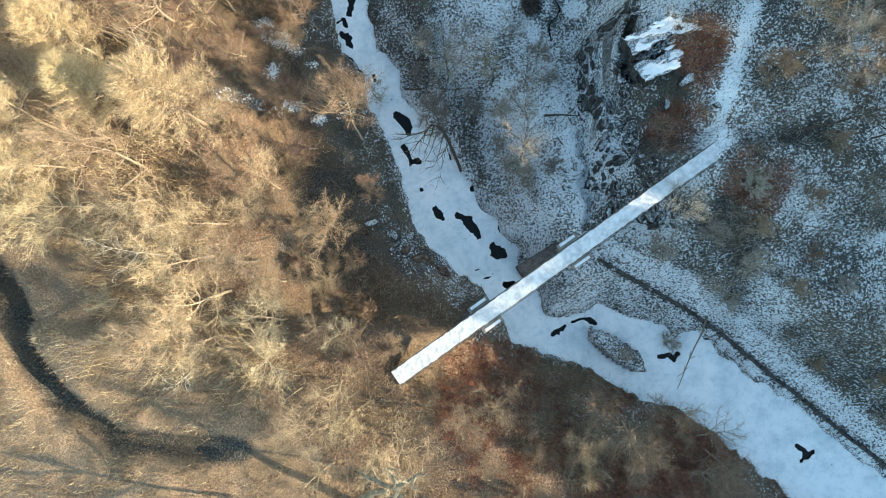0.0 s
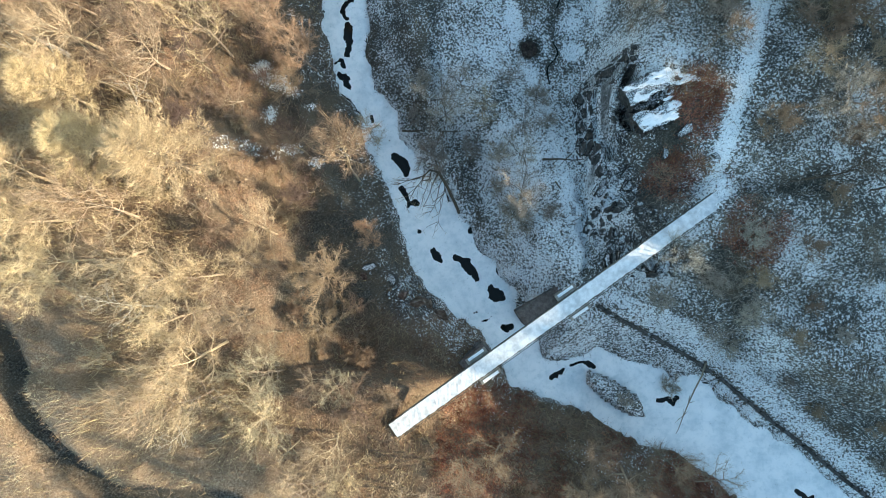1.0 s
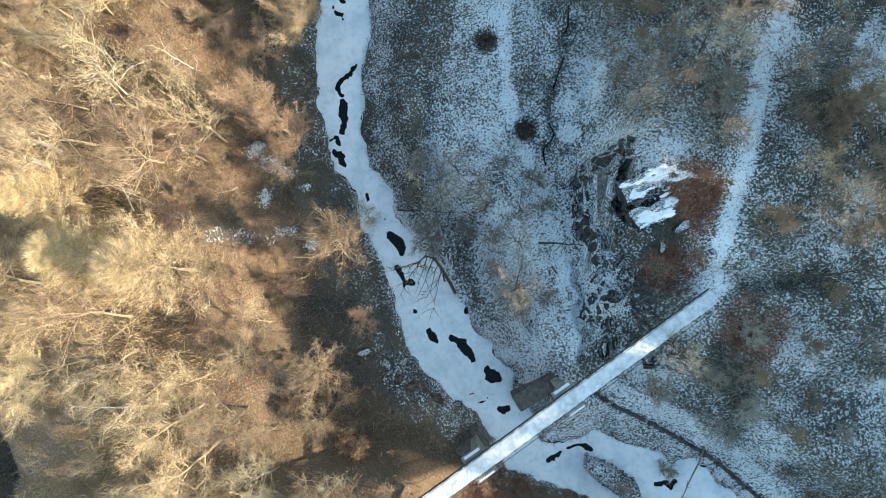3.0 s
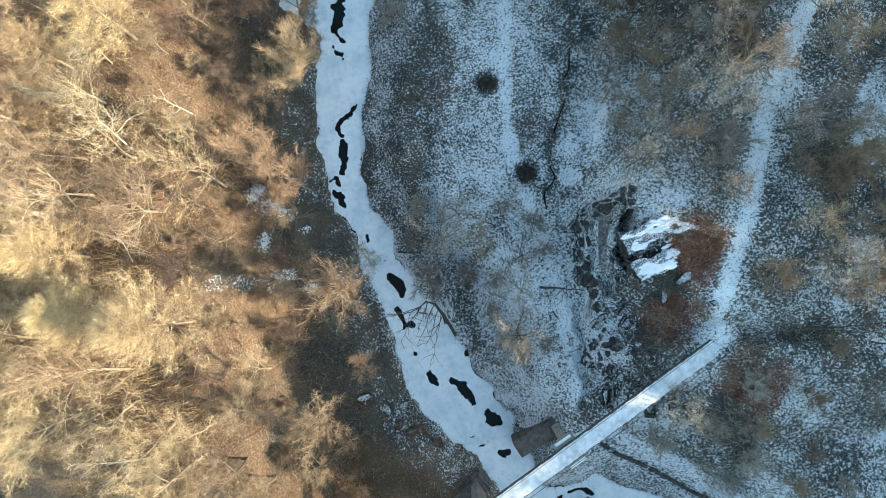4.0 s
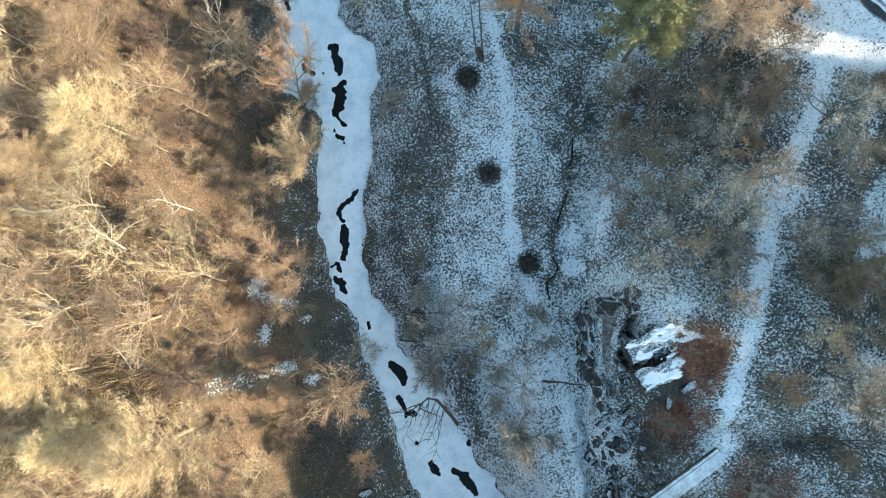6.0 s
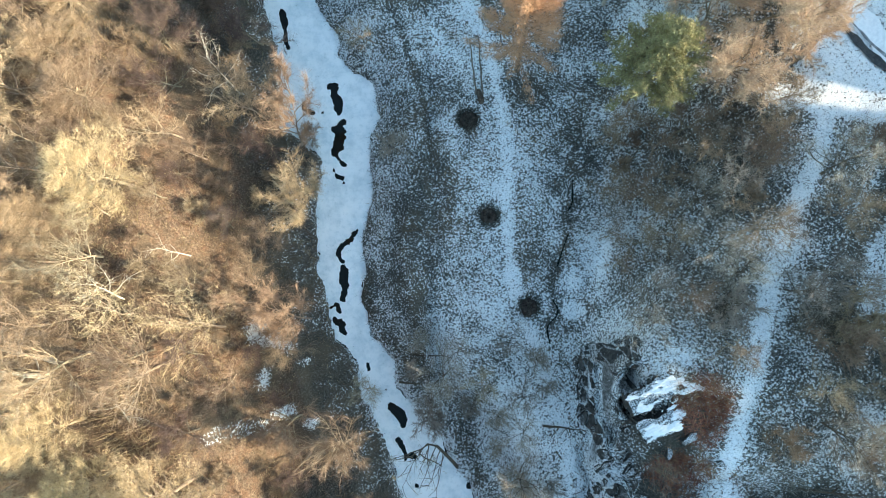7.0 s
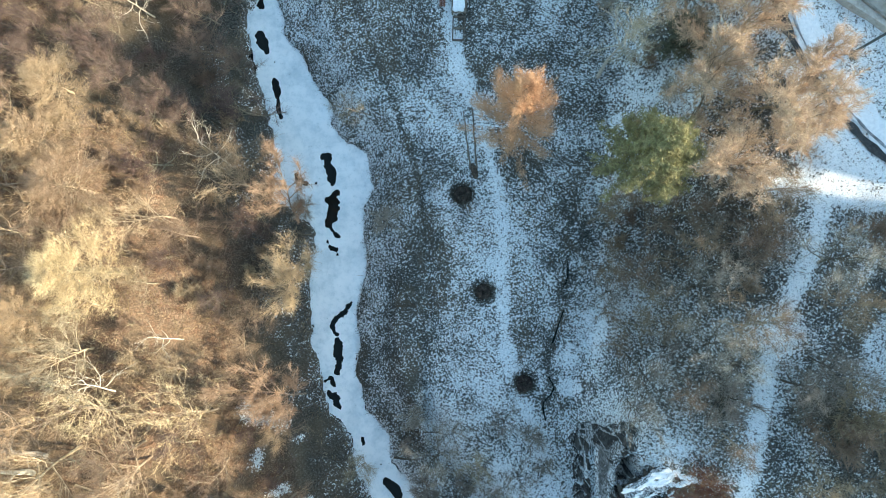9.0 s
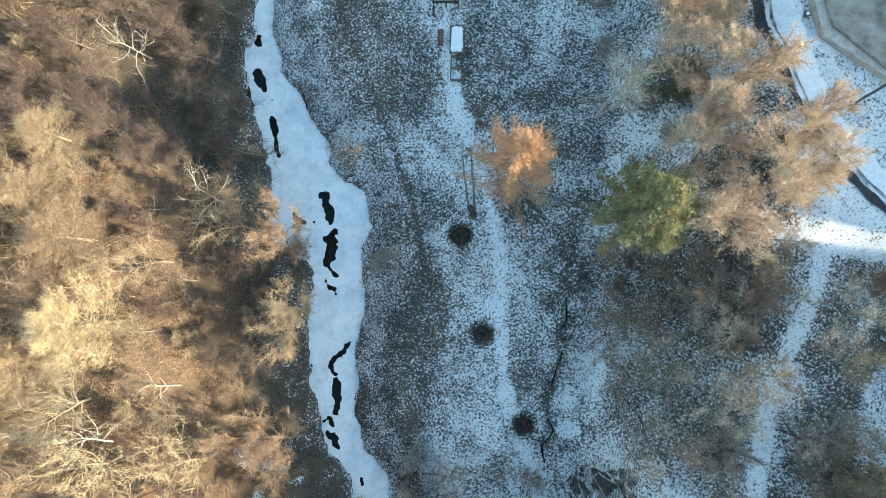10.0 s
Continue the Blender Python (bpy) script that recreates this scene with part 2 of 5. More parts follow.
def tube(verts, faces, pts, radii, sides, closed_tip=True):
    """A tapered limb along the points, into two plain lists."""
    base = len(verts)
    n = len(pts)
    for k, (p, r) in enumerate(zip(pts, radii)):
        ax = (pts[min(k + 1, n - 1)] - pts[max(k - 1, 0)]).normalized()
        side = ax.orthogonal().normalized()
        other = ax.cross(side)
        if k == n - 1 and closed_tip:
            verts.append(p[:])
        else:
            for s in range(sides):
                a = 2 * math.pi * s / sides
                verts.append((p + (side * math.cos(a) + other * math.sin(a)) * r)[:])
    for k in range(n - 1):
        for s in range(sides):
            a, b = base + k * sides + s, base + k * sides + (s + 1) % sides
            if k == n - 2 and closed_tip:
                faces.append((a, b, base + (n - 1) * sides))
            else:
                faces.append((a, b, b + sides, a + sides))


def bent(rng, start, way, length, steps, wander, lift):
    """Points of a limb that wanders and curves up (lift) or droops (minus)."""
    pts, p, w = [start.copy()], start.copy(), way.normalized()
    for _ in range(steps):
        w = (w + Vector((rng.uniform(-1, 1), rng.uniform(-1, 1), rng.uniform(-1, 1))) * wander + Vector((0, 0, lift))).normalized()
        p = p + w * (length / steps)
        pts.append(p.copy())
    return pts
# ---- the lie of the land ----
def vnoise(x, y, scale, seed):
    """Smooth value noise in 0..1 over the plan, with cells of the given size in metres."""
    x, y = np.asarray(x, float) / scale + 1000.0, np.asarray(y, float) / scale + 1000.0
    i, j = np.floor(x).astype(np.int64), np.floor(y).astype(np.int64)
    u, v = x - i, y - j
    u, v = u * u * (3 - 2 * u), v * v * (3 - 2 * v)

    def cell(a, b):  # a hash of the cell's corner
        k = ((a * 73856093) ^ (b * 19349663) ^ (seed * 83492791)) & 0x7FFFFFFF
        k = ((k ^ (k >> 13)) * 1274126177) & 0x7FFFFFFF
        return ((k ^ (k >> 16)) & 0xFFFF) / 65535.0

    return (cell(i, j) * (1 - u) + cell(i + 1, j) * u) * (1 - v) + (cell(i, j + 1) * (1 - u) + cell(i + 1, j + 1) * u) * v


def fractal(x, y, scale, seed, octaves=3):
    total, weight, norm = 0.0, 1.0, 0.0
    for k in range(octaves):
        total = total + weight * vnoise(x, y, scale / 2 ** k, seed + 7 * k)
        norm += weight
        weight *= 0.5
    return total / norm


def smooth(a, b, v):
    t = np.clip((np.asarray(v, float) - a) / (b - a), 0, 1)
    return t * t * (3 - 2 * t)


def away(x, y, pts):
    """Distance in metres from a broken line."""
    x, y = np.asarray(x, float), np.asarray(y, float)
    best = np.full(np.broadcast(x, y).shape, 1e9)
    for (ax, ay), (bx, by) in zip(pts, pts[1:]):
        dx, dy = bx - ax, by - ay
        s = np.clip(((x - ax) * dx + (y - ay) * dy) / (dx * dx + dy * dy), 0, 1)
        best = np.minimum(best, np.hypot(x - ax - s * dx, y - ay - s * dy))
    return best


# the stream's two banks, from the wide reach downstream to the far bend
BANK_L_SOUTH = [(60, -46), (48, -34), (41.2, -28.2), (34.3, -23.2), (30.8, -20), (26.6, -17.1), (18.6, -14.3), (14.3, -11.8), (9.1, -10.3), (5.1, -8.1)]
BANK_L = BANK_L_SOUTH + [(3.4, -4.6), (1.8, -1.4), (-0.4, -0.4), (-3.5, 2.3), (-7.7, 6.9), (-9.6, 12.3), (-11.2, 17.7), (-14.2, 23.6), (-15.4, 27.9), (-18, 32),
                         (-19.2, 36.7), (-20.3, 41), (-20.6, 50.5), (-20.4, 55.8), (-22.5, 57.5), (-25.4, 59.5), (-25.9, 64.4), (-26.8, 72), (-29.2, 79.4), (-30.1, 85.4),
                         (-28.4, 88.1), (-28.2, 95), (-31, 110), (-40, 140)]
BANK_R_SOUTH = [(72, -42), (60, -31.5), (52.3, -25.7), (47.7, -22.3), (43.6, -18.4), (38.8, -15.2), (33.9, -11.6), (29.6, -7.3), (26.7, -7.6), (24.6, -6.6), (21.7, -5.1)]
BANK_R = BANK_R_SOUTH + [(16.6, -4), (12.1, -5.5), (9.4, -5.1), (8.2, -2), (7.0, 0.8), (5.9, 3.8), (3.3, 6.9), (0.6, 9.9), (-1.2, 13.7), (-3.5, 16.8), (-7, 20.7),
                         (-9.7, 25.4), (-9.7, 27.9), (-13.1, 31), (-14.2, 36), (-14.3, 42.6), (-13.2, 50.4), (-13.2, 58), (-12.6, 63), (-13.2, 65.6), (-17.7, 68.9),
                         (-18.1, 72), (-21.3, 76.8), (-24.1, 82.4), (-25.6, 88.1), (-25.4, 95), (-27, 110), (-35, 140)]


def inside(x, y, pts):
    """Whether points of the plan lie inside a closed outline."""
    x, y = np.asarray(x, float), np.asarray(y, float)
    hit = np.zeros(np.broadcast(x, y).shape, bool)
    for (ax, ay), (bx, by) in zip(pts, pts[1:] + pts[:1]):
        if ay != by:
            hit ^= ((ay > y) != (by > y)) & (x < (bx - ax) * (y - ay) / (by - ay) + ax)
    return hit


STREAM = BANK_L + BANK_R[::-1]
ISLAND = [(15.4, -6.6), (18.6, -8.0), (21.5, -10.0), (22.2, -12.2), (20.2, -12.0), (17.6, -10.4), (15.2, -8.2)]


def shore(x, y):
    """Metres from the water's edge: minus inside the stream."""
    x, y = np.asarray(x, float), np.asarray(y, float)
    x, y = x + (fractal(x, y, 2.0, 201, 3) - 0.5) * 1.9, y + (fractal(x, y, 2.0, 203, 3) - 0.5) * 1.9
    d = np.minimum(away(x, y, BANK_L), away(x, y, BANK_R))
    return np.where(inside(x, y, STREAM), -d, d)


# along the valley, at each of these y: the foot and the brow of both slopes, as x and height
STATION = [-60, -35, -20, -12, -6.5, -4.6, 2, 6, 10, 20, 28, 35, 45, 60, 75, 95]
FOOT_L = [50, 44, 28, 2, 1, -13, -16, -19, -21, -22, -24, -26, -26, -28, -31, -34]
FOOT_LZ = [2, 2, 2, 4.5, 4.5, 4.4, 4.5, 4.5, 4.4, 4.2, 4, 4, 3.2, 3, 3, 3]
BROW_L = [20, 8, -2, -10, -9, -21, -24, -26, -28, -31, -34, -36, -37, -40, -43, -46]
BROW_LZ = [10, 12, 13.5, 14.6, 14.4, 14, 14, 14.5, 15, 16, 16, 16, 16, 15.5, 15, 15]
FOOT_R = [85, 60, 45, 32, 23.5, 19, 15, 15, 15, 14, 13.5, 14, 18, 17, 19, 22]
FOOT_RZ = [2, 2, 2, 2.5, 3.6, 4.2, 5.3, 6.3, 5.5, 3.8, 3.2, 3.2, 3.8, 3.6, 3.4, 3.4]
BROW_R = [98, 75, 60, 48, 40, 36, 29.7, 25, 21.5, 17.6, 17.8, 22, 29, 31, 35, 38]
BROW_RZ = [12, 12, 11.5, 11, 10.5, 10.3, 10.2, 10.8, 12, 14.0, 14.4, 14, 14, 15.4, 16, 16.5]
# unseen wooded ridge added beyond the plateau to keep low sun off the valley
RIDGE_Y = [-200, -60, -36, -33, -31, -29.5, -23.6, -22.8, -14.8, -14.2, -12, -11.4, -10.2, -9, -4, 2, 3, 4, 11, 12, 20, 41.4, 41.8, 44.2, 44.6, 64, 200]
RIDGE_Z = [34, 36, 36, 31, 31, 40, 40, 41.6, 41.6, 38, 38, 35, 35, 41, 43, 43, 43, 36.8, 36.8, 42, 41, 41, 27, 27, 39, 41, 41]


def land(x, y):
    """Height of the ground at a place of the plan."""
    x, y = np.broadcast_arrays(np.asarray(x, float), np.asarray(y, float))
    x, y = x.copy(), y.copy()
    wob = (fractal(x, y, 9, 3) - 0.5) * 3.0
    xs = x + wob * 0.6
    s = lambda v: np.interp(y, STATION, v)
    fl, bl, fr, br = s(FOOT_L), s(BROW_L), s(FOOT_R), s(BROW_R)
    flz, blz, frz, brz = s(FOOT_LZ), s(BROW_LZ), s(FOOT_RZ), s(BROW_RZ)
    d = np.abs(shore(x, y))
    left_side = xs < (fl + fr) / 2
    # left: bank, bench, slope, plateau
    up = smooth(0, 1, (fl - xs) / np.maximum(fl - bl, 1)) * 0.55 + np.clip((fl - xs) / np.maximum(fl - bl, 1), 0, 1) * 0.45
    zl = flz + (blz - flz) * up + np.clip(bl - xs, 0, 30) * 0.19
    zl = np.where(xs > fl, flz, zl)
    # right: valley floor, cliff or slope, plateau
    up = np.clip((xs - fr) / np.maximum(br - fr, 1), 0, 1)
    up = up * 0.5 + smooth(0, 1, up) * 0.5
    zr = frz + (brz - frz) * up + np.clip(xs - br, 0, 40) * 0.045
    z = np.where(left_side, zl, zr)
    steep = np.where(left_side, np.interp(y, [8, 16], [1.3, 0.5]), np.interp(y, [-30, -12, 0, 8, 15], [0.5, 0.6, 1.0, 0.9, 0.06]))
    z = np.minimum(z, 0.25 + steep * d + np.clip(d - 5, 0, 99) * 0.6)
    rough = smooth(0.3, 4, d)
    z = z + rough * ((fractal(x, y, 7, 11) - 0.5) * 1.2 + (fractal(x, y, 1.6, 23, 2) - 0.5) * 0.30)
    # the gully that runs down the left plateau
    g = away(x, y, [(-62, 12), (-54, 4), (-49.5, -2.3), (-46.2, -8.9), (-43.1, -12.4), (-40.1, -15.3), (-37.2, -16.8), (-31.6, -17.9), (-24.4, -18.2)])
    z = z - 2.6 * np.exp(-(g / 1.35) ** 2) * smooth(-23, -33, x)
    edge = np.where(inside(x, y, ISLAND), 1.0, smooth(-0.35, 0.35, shore(x, y)))
    z = -0.7 + (np.maximum(z, 0.2) + 0.7) * edge
    # the added ridge: its gaps run along the sun's bearing
    v = y - (110 - x) * math.tan(radians(-SUN_TURN))
    uneven = np.interp(v, [2, 4, 11, 13, 41, 41.8, 44.2, 45], [1, 0.1, 0.1, 1, 1, 0.1, 0.1, 1])
    ridge = np.interp(v, RIDGE_Y, RIDGE_Z) + uneven * ((vnoise(x * 0, v, 2.2, 5) - 0.5) * 2.4 + (vnoise(x * 0, v, 7, 6) - 0.5) * 1.6)
    rise = np.clip((x - 72) / 38, 0, 1)
    rise = rise ** 1.3 * smooth(128, 111, x)
    z = np.where(x > 72, z + (ridge - z) * rise, z)
    return z

# ---- ground: one sheet to the horizon ----
PATH = [(26.8, 13.9), (27.0, 15.5), (27.6, 18.3), (28.3, 22.0), (29.6, 26.7), (30.7, 31.8), (32.7, 39.3), (35.1, 46.8), (37.6, 52.4), (38.6, 57)]
CANAL = [(15.6, 2.2), (17.6, 0.8), (22.5, -1.6), (28.4, -5.0), (31.4, -7.0), (36.4, -11.3), (41.9, -15.6), (46.8, -19.8), (52, -23.9), (62, -32)]
TRAIL = [(-1.7, 92), (-1.7, 81.6), (-0.3, 75.5), (1.9, 71), (4.3, 60.6), (5.2, 54.8), (4.6, 49), (5.0, 42.6), (6.0, 36.2), (9.0, 30), (11, 22), (13, 14), (13.5, 8)]
CREEK = [(11.0, 28.5), (10.3, 30.6), (9.7, 33), (11.8, 34.4), (10.7, 36.1), (10.3, 38.6), (11.2, 40.4), (12, 42.8), (12.6, 44.5), (12.5, 45.9), (12.6, 47.4), (13.7, 48.6), (13.1, 49.5), (13.3, 51.5), (13.3, 53.4), (13.9, 57)]
DITCH = [(-17.5, 94), (-14.4, 86.5), (-12.2, 80.3), (-9.2, 72.7), (-5.9, 62.2), (-5, 56)]
ROAD = [(33.4, 98), (35.0, 86), (35.4, 81), (36.6, 75.4), (39.0, 70.4), (43.0, 65.0), (47.2, 60.2), (56, 51.5), (66, 44)]


def blob(x, y, cx, cy, rx, ry=None, turn=0.0):
    """1 in an oval of the plan, falling softly to 0 at its rim."""
    ry = ry or rx
    c, s = math.cos(radians(turn)), math.sin(radians(turn))
    u, v = ((x - cx) * c + (y - cy) * s) / rx, (-(x - cx) * s + (y - cy) * c) / ry
    return smooth(1.15, 0.75, np.hypot(u, v))


def masks(x, y):
    """How much snow lies, how leafy and how rocky the ground is; litter also carries painted shade."""
    s = lambda v: np.interp(y, STATION, v)
    fl, bl, fr, br = s(FOOT_L), s(BROW_L), s(FOOT_R), s(BROW_R)
    d = shore(x, y)
    left = smooth(1.5, -1.5, x - np.interp(y, [p[1] for p in BANK_L], [p[0] for p in BANK_L]))
    south = smooth(-9, -13, y) * smooth(6, 0, x - np.interp(y, [-46, -28, -20, -14, -8], [60, 41, 31, 19, 5]))
    left = np.maximum(left, south)
    patch = fractal(x, y, 7, 41)
    small = fractal(x, y, 2.2, 47, 2)
    snow = 0.49 + (patch - 0.5) * 0.95 + (small - 0.5) * 0.5
    on_top = smooth(-3, 3, x - br)
    snow = snow - 0.15 * on_top + on_top * (fractal(x, y, 6, 43) - 0.5) * 0.9
    snow = np.maximum(snow, 0.90 * smooth(1.5, 0.5, away(x, y, TRAIL) + (small - 0.5) * 1.6))
    snow = np.maximum(snow, 0.60 * smooth(2.6, 0.8, away(x, y, [(p[0] - 2.2, p[1]) for p in TRAIL]) + (small - 0.5) * 2.5))
    snow = np.maximum(snow, 0.96 * smooth(1.25, 0.75, away(x, y, PATH) + (small - 0.5) * 0.6))
    snow = np.maximum(snow, 0.52 * smooth(3.2, 1.0, away(x, y, PATH) + (patch - 0.5) * 4))
    canal = [(p[0] + 1.2, p[1] + 1.6) for p in CANAL]
    snow = np.maximum(snow, 0.74 * smooth(2.2, 0.6, away(x, y, canal) + (small - 0.5)))
    snow = np.maximum(snow, (0.40 + 0.35 * small) * smooth(4.0, 2.5, away(x, y, [(p[0] - 1.2, p[1] - 1.8) for p in CANAL])))
    snow = np.maximum(snow, 0.95 * blob(x, y, 27.9, 15.3, 1.0, 1.7, -15))
    snow = np.maximum(snow, 0.95 * smooth(2.4, 1.6, away(x, y, [(p[0] - 1.1, p[1] - 1.5) for p in CANAL[4:]])))
    snow = np.where(away(x, y, CANAL) < 0.28, 0.05, snow)
    snow = snow * (1 - 0.6 * smooth(0.9, 0.3, away(x, y, CREEK) + (small - 0.4) * 0.8)) * (1 - 0.7 * smooth(0.45, 0.2, away(x, y, DITCH)))
    # open snow by the gorge, along the left side of the cliff and round the road
    snow = np.maximum(snow, 0.62 * blob(x, y, 12.0, 14, 1.9, 10, 4))
    snow = np.maximum(snow, 0.62 * blob(x, y, 8.5, 27, 3.4, 8, 10))
    snow = np.maximum(snow, (0.54 + 0.3 * small) * blob(x, y, 6.5, 18, 6, 10, 12))
    snow = np.maximum(snow, 0.95 * blob(x, y, 13.2, 34.8, 1.6, 1.3))
    snow = np.maximum(snow, 0.85 * blob(x, y, 20.8, 43.6, 0.9, 1.9, 10))
    snow = np.maximum(snow, (0.62 + 0.45 * small) * smooth(33, 36, x - (y - 60) * 0.02 + (small - 0.5) * 3) * smooth(56.0, 58, y))
    snow = np.maximum(snow, 1.0 * smooth(1.5, 0.9, away(x, y, [(33, 58.3), (37, 57.6), (50, 55)])))
    snow = np.maximum(snow, (0.5 + 0.4 * small) * blob(x, y, 43.2, 39.0, 3.4, 6.5, -12))
    rust = np.maximum(blob(x, y, 25.0, 24.6, 3.4, 4.4), blob(x, y, 24.3, 17.0, 4.4, 3.0))
    rust = np.maximum(rust, 0.9 * blob(x, y, 31.3, 10.5, 4.2, 4.2, -20))
    rust = rust * smooth(0.30, 0.60, small)
    snow = snow * (1 - 0.22 * rust)
    brush = np.maximum.reduce([1.25 * blob(x, y, -4.6, 49.5, 3.4, 7), blob(x, y, -7.5, 42, 3, 9), blob(x, y, 27, 50, 7, 5), blob(x, y, 31, 66, 4.5, 4), blob(x, y, -12, 84, 6, 10, 15), 0.35 * blob(x, y, 15, 77, 6, 9), 1.3 * blob(x, y, 24.4, 78.8, 1.9, 2.6), 1.4 * blob(x, y, 30, 55, 4, 4), 0.8 * blob(x, y, 21.5, 39, 4.6, 5.5), 1.4 * smooth(2.0, 0.8, away(x, y, [(45.5, 50), (44.6, 47.7), (40.9, 42.8), (39.6, 37.5), (39.4, 33)])), 0.6 * blob(x, y, 27, 56.5, 6, 3.2), 0.55 * blob(x, y, 27.5, 46, 6, 10, -14), 0.7 * blob(x, y, 38.5, 43, 2.6, 12, -14), 0.5 * blob(x, y, 34, 26, 4, 9, -8), 1.2 * blob(x, y, -7.3, 81.1, 4.6, 7.5, 8),
                                blob(x, y, 42.0, -6.3, 4, 9, 35), 0.8 * blob(x, y, 37.8, 1.3, 7, 3.5, -30)])
    for cx, cy in ((7.6, 35.3), (2.6, 46.8), (0.0, 59.4)):
        brush = np.maximum(brush, 1.8 * smooth(2.1, 0.9, np.hypot(x - cx, y - cy)))
    snow = snow * (1 - 0.5 * brush)
    snow = np.maximum(snow, 0.92 * smooth(1.2, 0.6, away(x, y, PATH) + (small - 0.5) * 0.7))
    snow = np.where(d < 0.6, np.clip(snow, 0.0, 0.55), snow)
    snow = np.maximum(snow, (0.45 + 0.6 * small) * smooth(2.2, 0.3, d) * smooth(2, 6, y) * smooth(34, 28, y))
    # the left bank is bare leaf litter with a few patches of old snow
    bare = left
    old = np.maximum.reduce([blob(x, y, -26.0, 31.9, 2.3, 1.6, -42), blob(x, y, -23.6, 30.2, 1.5, 0.8, -30), blob(x, y, -21.2, 28.2, 0.9, 0.6), blob(x, y, -25.5, 26.4, 0.6, 1.6),
                             smooth(1.0, 0.5, away(x, y, [(-28.6, 21.1), (-27.4, 21.4), (-24.6, 20.8)])) * 0.5, blob(x, y, -23.2, 22.2, 1.3, 0.8), blob(x, y, -20.0, 20.6, 0.9, 0.8)]) * (0.25 + 0.5 * smooth(0.25, 0.5, small))
    old = old + 0.22 * smooth(5, 2, np.abs(d)) * smooth(8, 4, y) * smooth(-9, -3, y) + 0.12 * smooth(8, 2, d) * smooth(0.42, 0.62, small)
    snow = snow * (1 - bare) + bare * old
    litter = np.clip(bare + 0.9 * rust + 0.30 * (patch - 0.35), 0, 1)
    cliff = smooth(5, 9, y) * smooth(38, 26, y) * smooth(-0.1, 0.2, (x - fr) / np.maximum(br - fr, 1)) * smooth(1.5, 1.0, (x - fr) / np.maximum(br - fr, 1))
    boulder = blob(x, y, -6.0, 4.0, 5.5, 3.4, 35)
    rock = np.clip(np.maximum(cliff, boulder * 0.8), 0, 1)
    # the gully's shade painted in as a band of darker earth
    gully_shade = smooth(1.7, 0.9, away(x, y, [(-62, 12), (-54, 4), (-49.5, -2.3), (-46.2, -8.9), (-43.1, -12.4), (-37.2, -16.8), (-24.4, -18.2)])) * bare
    # damp soil of the bank, darkened further to stand in for its shade
    damp_shade = 0.9 * np.maximum(blob(x, y, -14, 11, 7.5, 10.5), blob(x, y, -18.5, 4, 4.5, 5)) + 0.85 * smooth(10, 5, d + (patch - 0.5) * 5) * smooth(10, 16, y)
    # litter is also thinned upstream, a painted shade on the far wood's floor
    litter = litter * (1 - 0.6 * bare * smooth(62, 70, y) * smooth(-52, -44, x)) * (1 - 0.92 * gully_shade) * (1 - np.clip(damp_shade * bare, 0, 0.85))
    straw = smooth(6, 15, bl - x + (patch - 0.5) * 16) * smooth(68, 54, y) + smooth(-25, -30, x) * smooth(-8, -12, y)
    return np.clip(snow, 0, 1), litter, rock, np.clip(straw, 0, 1) * bare * (1 - gully_shade)


def spread(a, b, step, reach):
    """Grid lines: close between a and b, wider and wider out to the horizon."""
    core = np.linspace(a, b, int((b - a) / step) + 1)
    out, gap = [], step
    total = 0.0
    while total < reach:
        gap *= 1.14
        total += gap
        out.append(total)
    return np.concatenate([a - np.array(out)[::-1], core, b + np.array(out)])


def make_land():
    xs, ys = spread(-68, 60, 0.44, 2200), spread(-38, 98, 0.44, 2200)
    X, Y = np.meshgrid(xs, ys)
    Z = land(X, Y)
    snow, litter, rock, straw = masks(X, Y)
    # the wall of the gorge is hollowed under its slabs
    Z = Z + rock * ((fractal(X, Y, 2.4, 61, 2) - 0.5) * 1.2 - 0.7) * (np.abs(shore(X, Y)) > 1)
    for line_, deep in (([(18.0, 28.4), (18.5, 25), (18.8, 23)], 4.0), ([(15.7, 28), (16.2, 24), (16.4, 20)], 2.0), ([(14.2, 20), (14.0, 12), (14.6, 6.5)], 1.2)):
        Z = Z - deep * smooth(0.8, 0.3, away(X + (fractal(X, Y, 2.0, 63, 2) - 0.5) * 2.2, Y, line_))
    # earth banked up to both ends of the footbridge
    for bx, by, bz in ((-9.6, -11.9, 14.55), (28.4, 15.2, 12.65)):
        r = np.hypot(X - bx, Y - by)
        Z = np.where(r < 9, np.maximum(Z, bz - 1.5 * np.clip(r - 1.4, 0, 9)), Z)
    n, k = len(xs), len(ys)
    co = np.column_stack([X.ravel(), Y.ravel(), Z.ravel()])
    i = np.arange(n * k).reshape(k, n)
    quads = np.column_stack([i[:-1, :-1].ravel(), i[:-1, 1:].ravel(), i[1:, 1:].ravel(), i[1:, :-1].ravel()])
    me = bpy.data.meshes.new("ground")
    me.vertices.add(len(co))
    me.vertices.foreach_set("co", co.ravel())
    me.loops.add(quads.size)
    me.loops.foreach_set("vertex_index", quads.ravel())
    me.polygons.add(len(quads))
    me.polygons.foreach_set("loop_start", np.arange(0, quads.size, 4))
    me.update(calc_edges=True)
    me.polygons.foreach_set("use_smooth", np.ones(len(quads), bool))
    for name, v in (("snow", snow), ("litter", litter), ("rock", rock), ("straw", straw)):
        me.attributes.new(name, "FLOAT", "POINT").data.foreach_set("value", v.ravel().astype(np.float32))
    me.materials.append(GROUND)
    return tagged(new("ground", me), "winter valley ground of leaf litter and thin snow", "ground", kind="structure"), xs, ys, Z


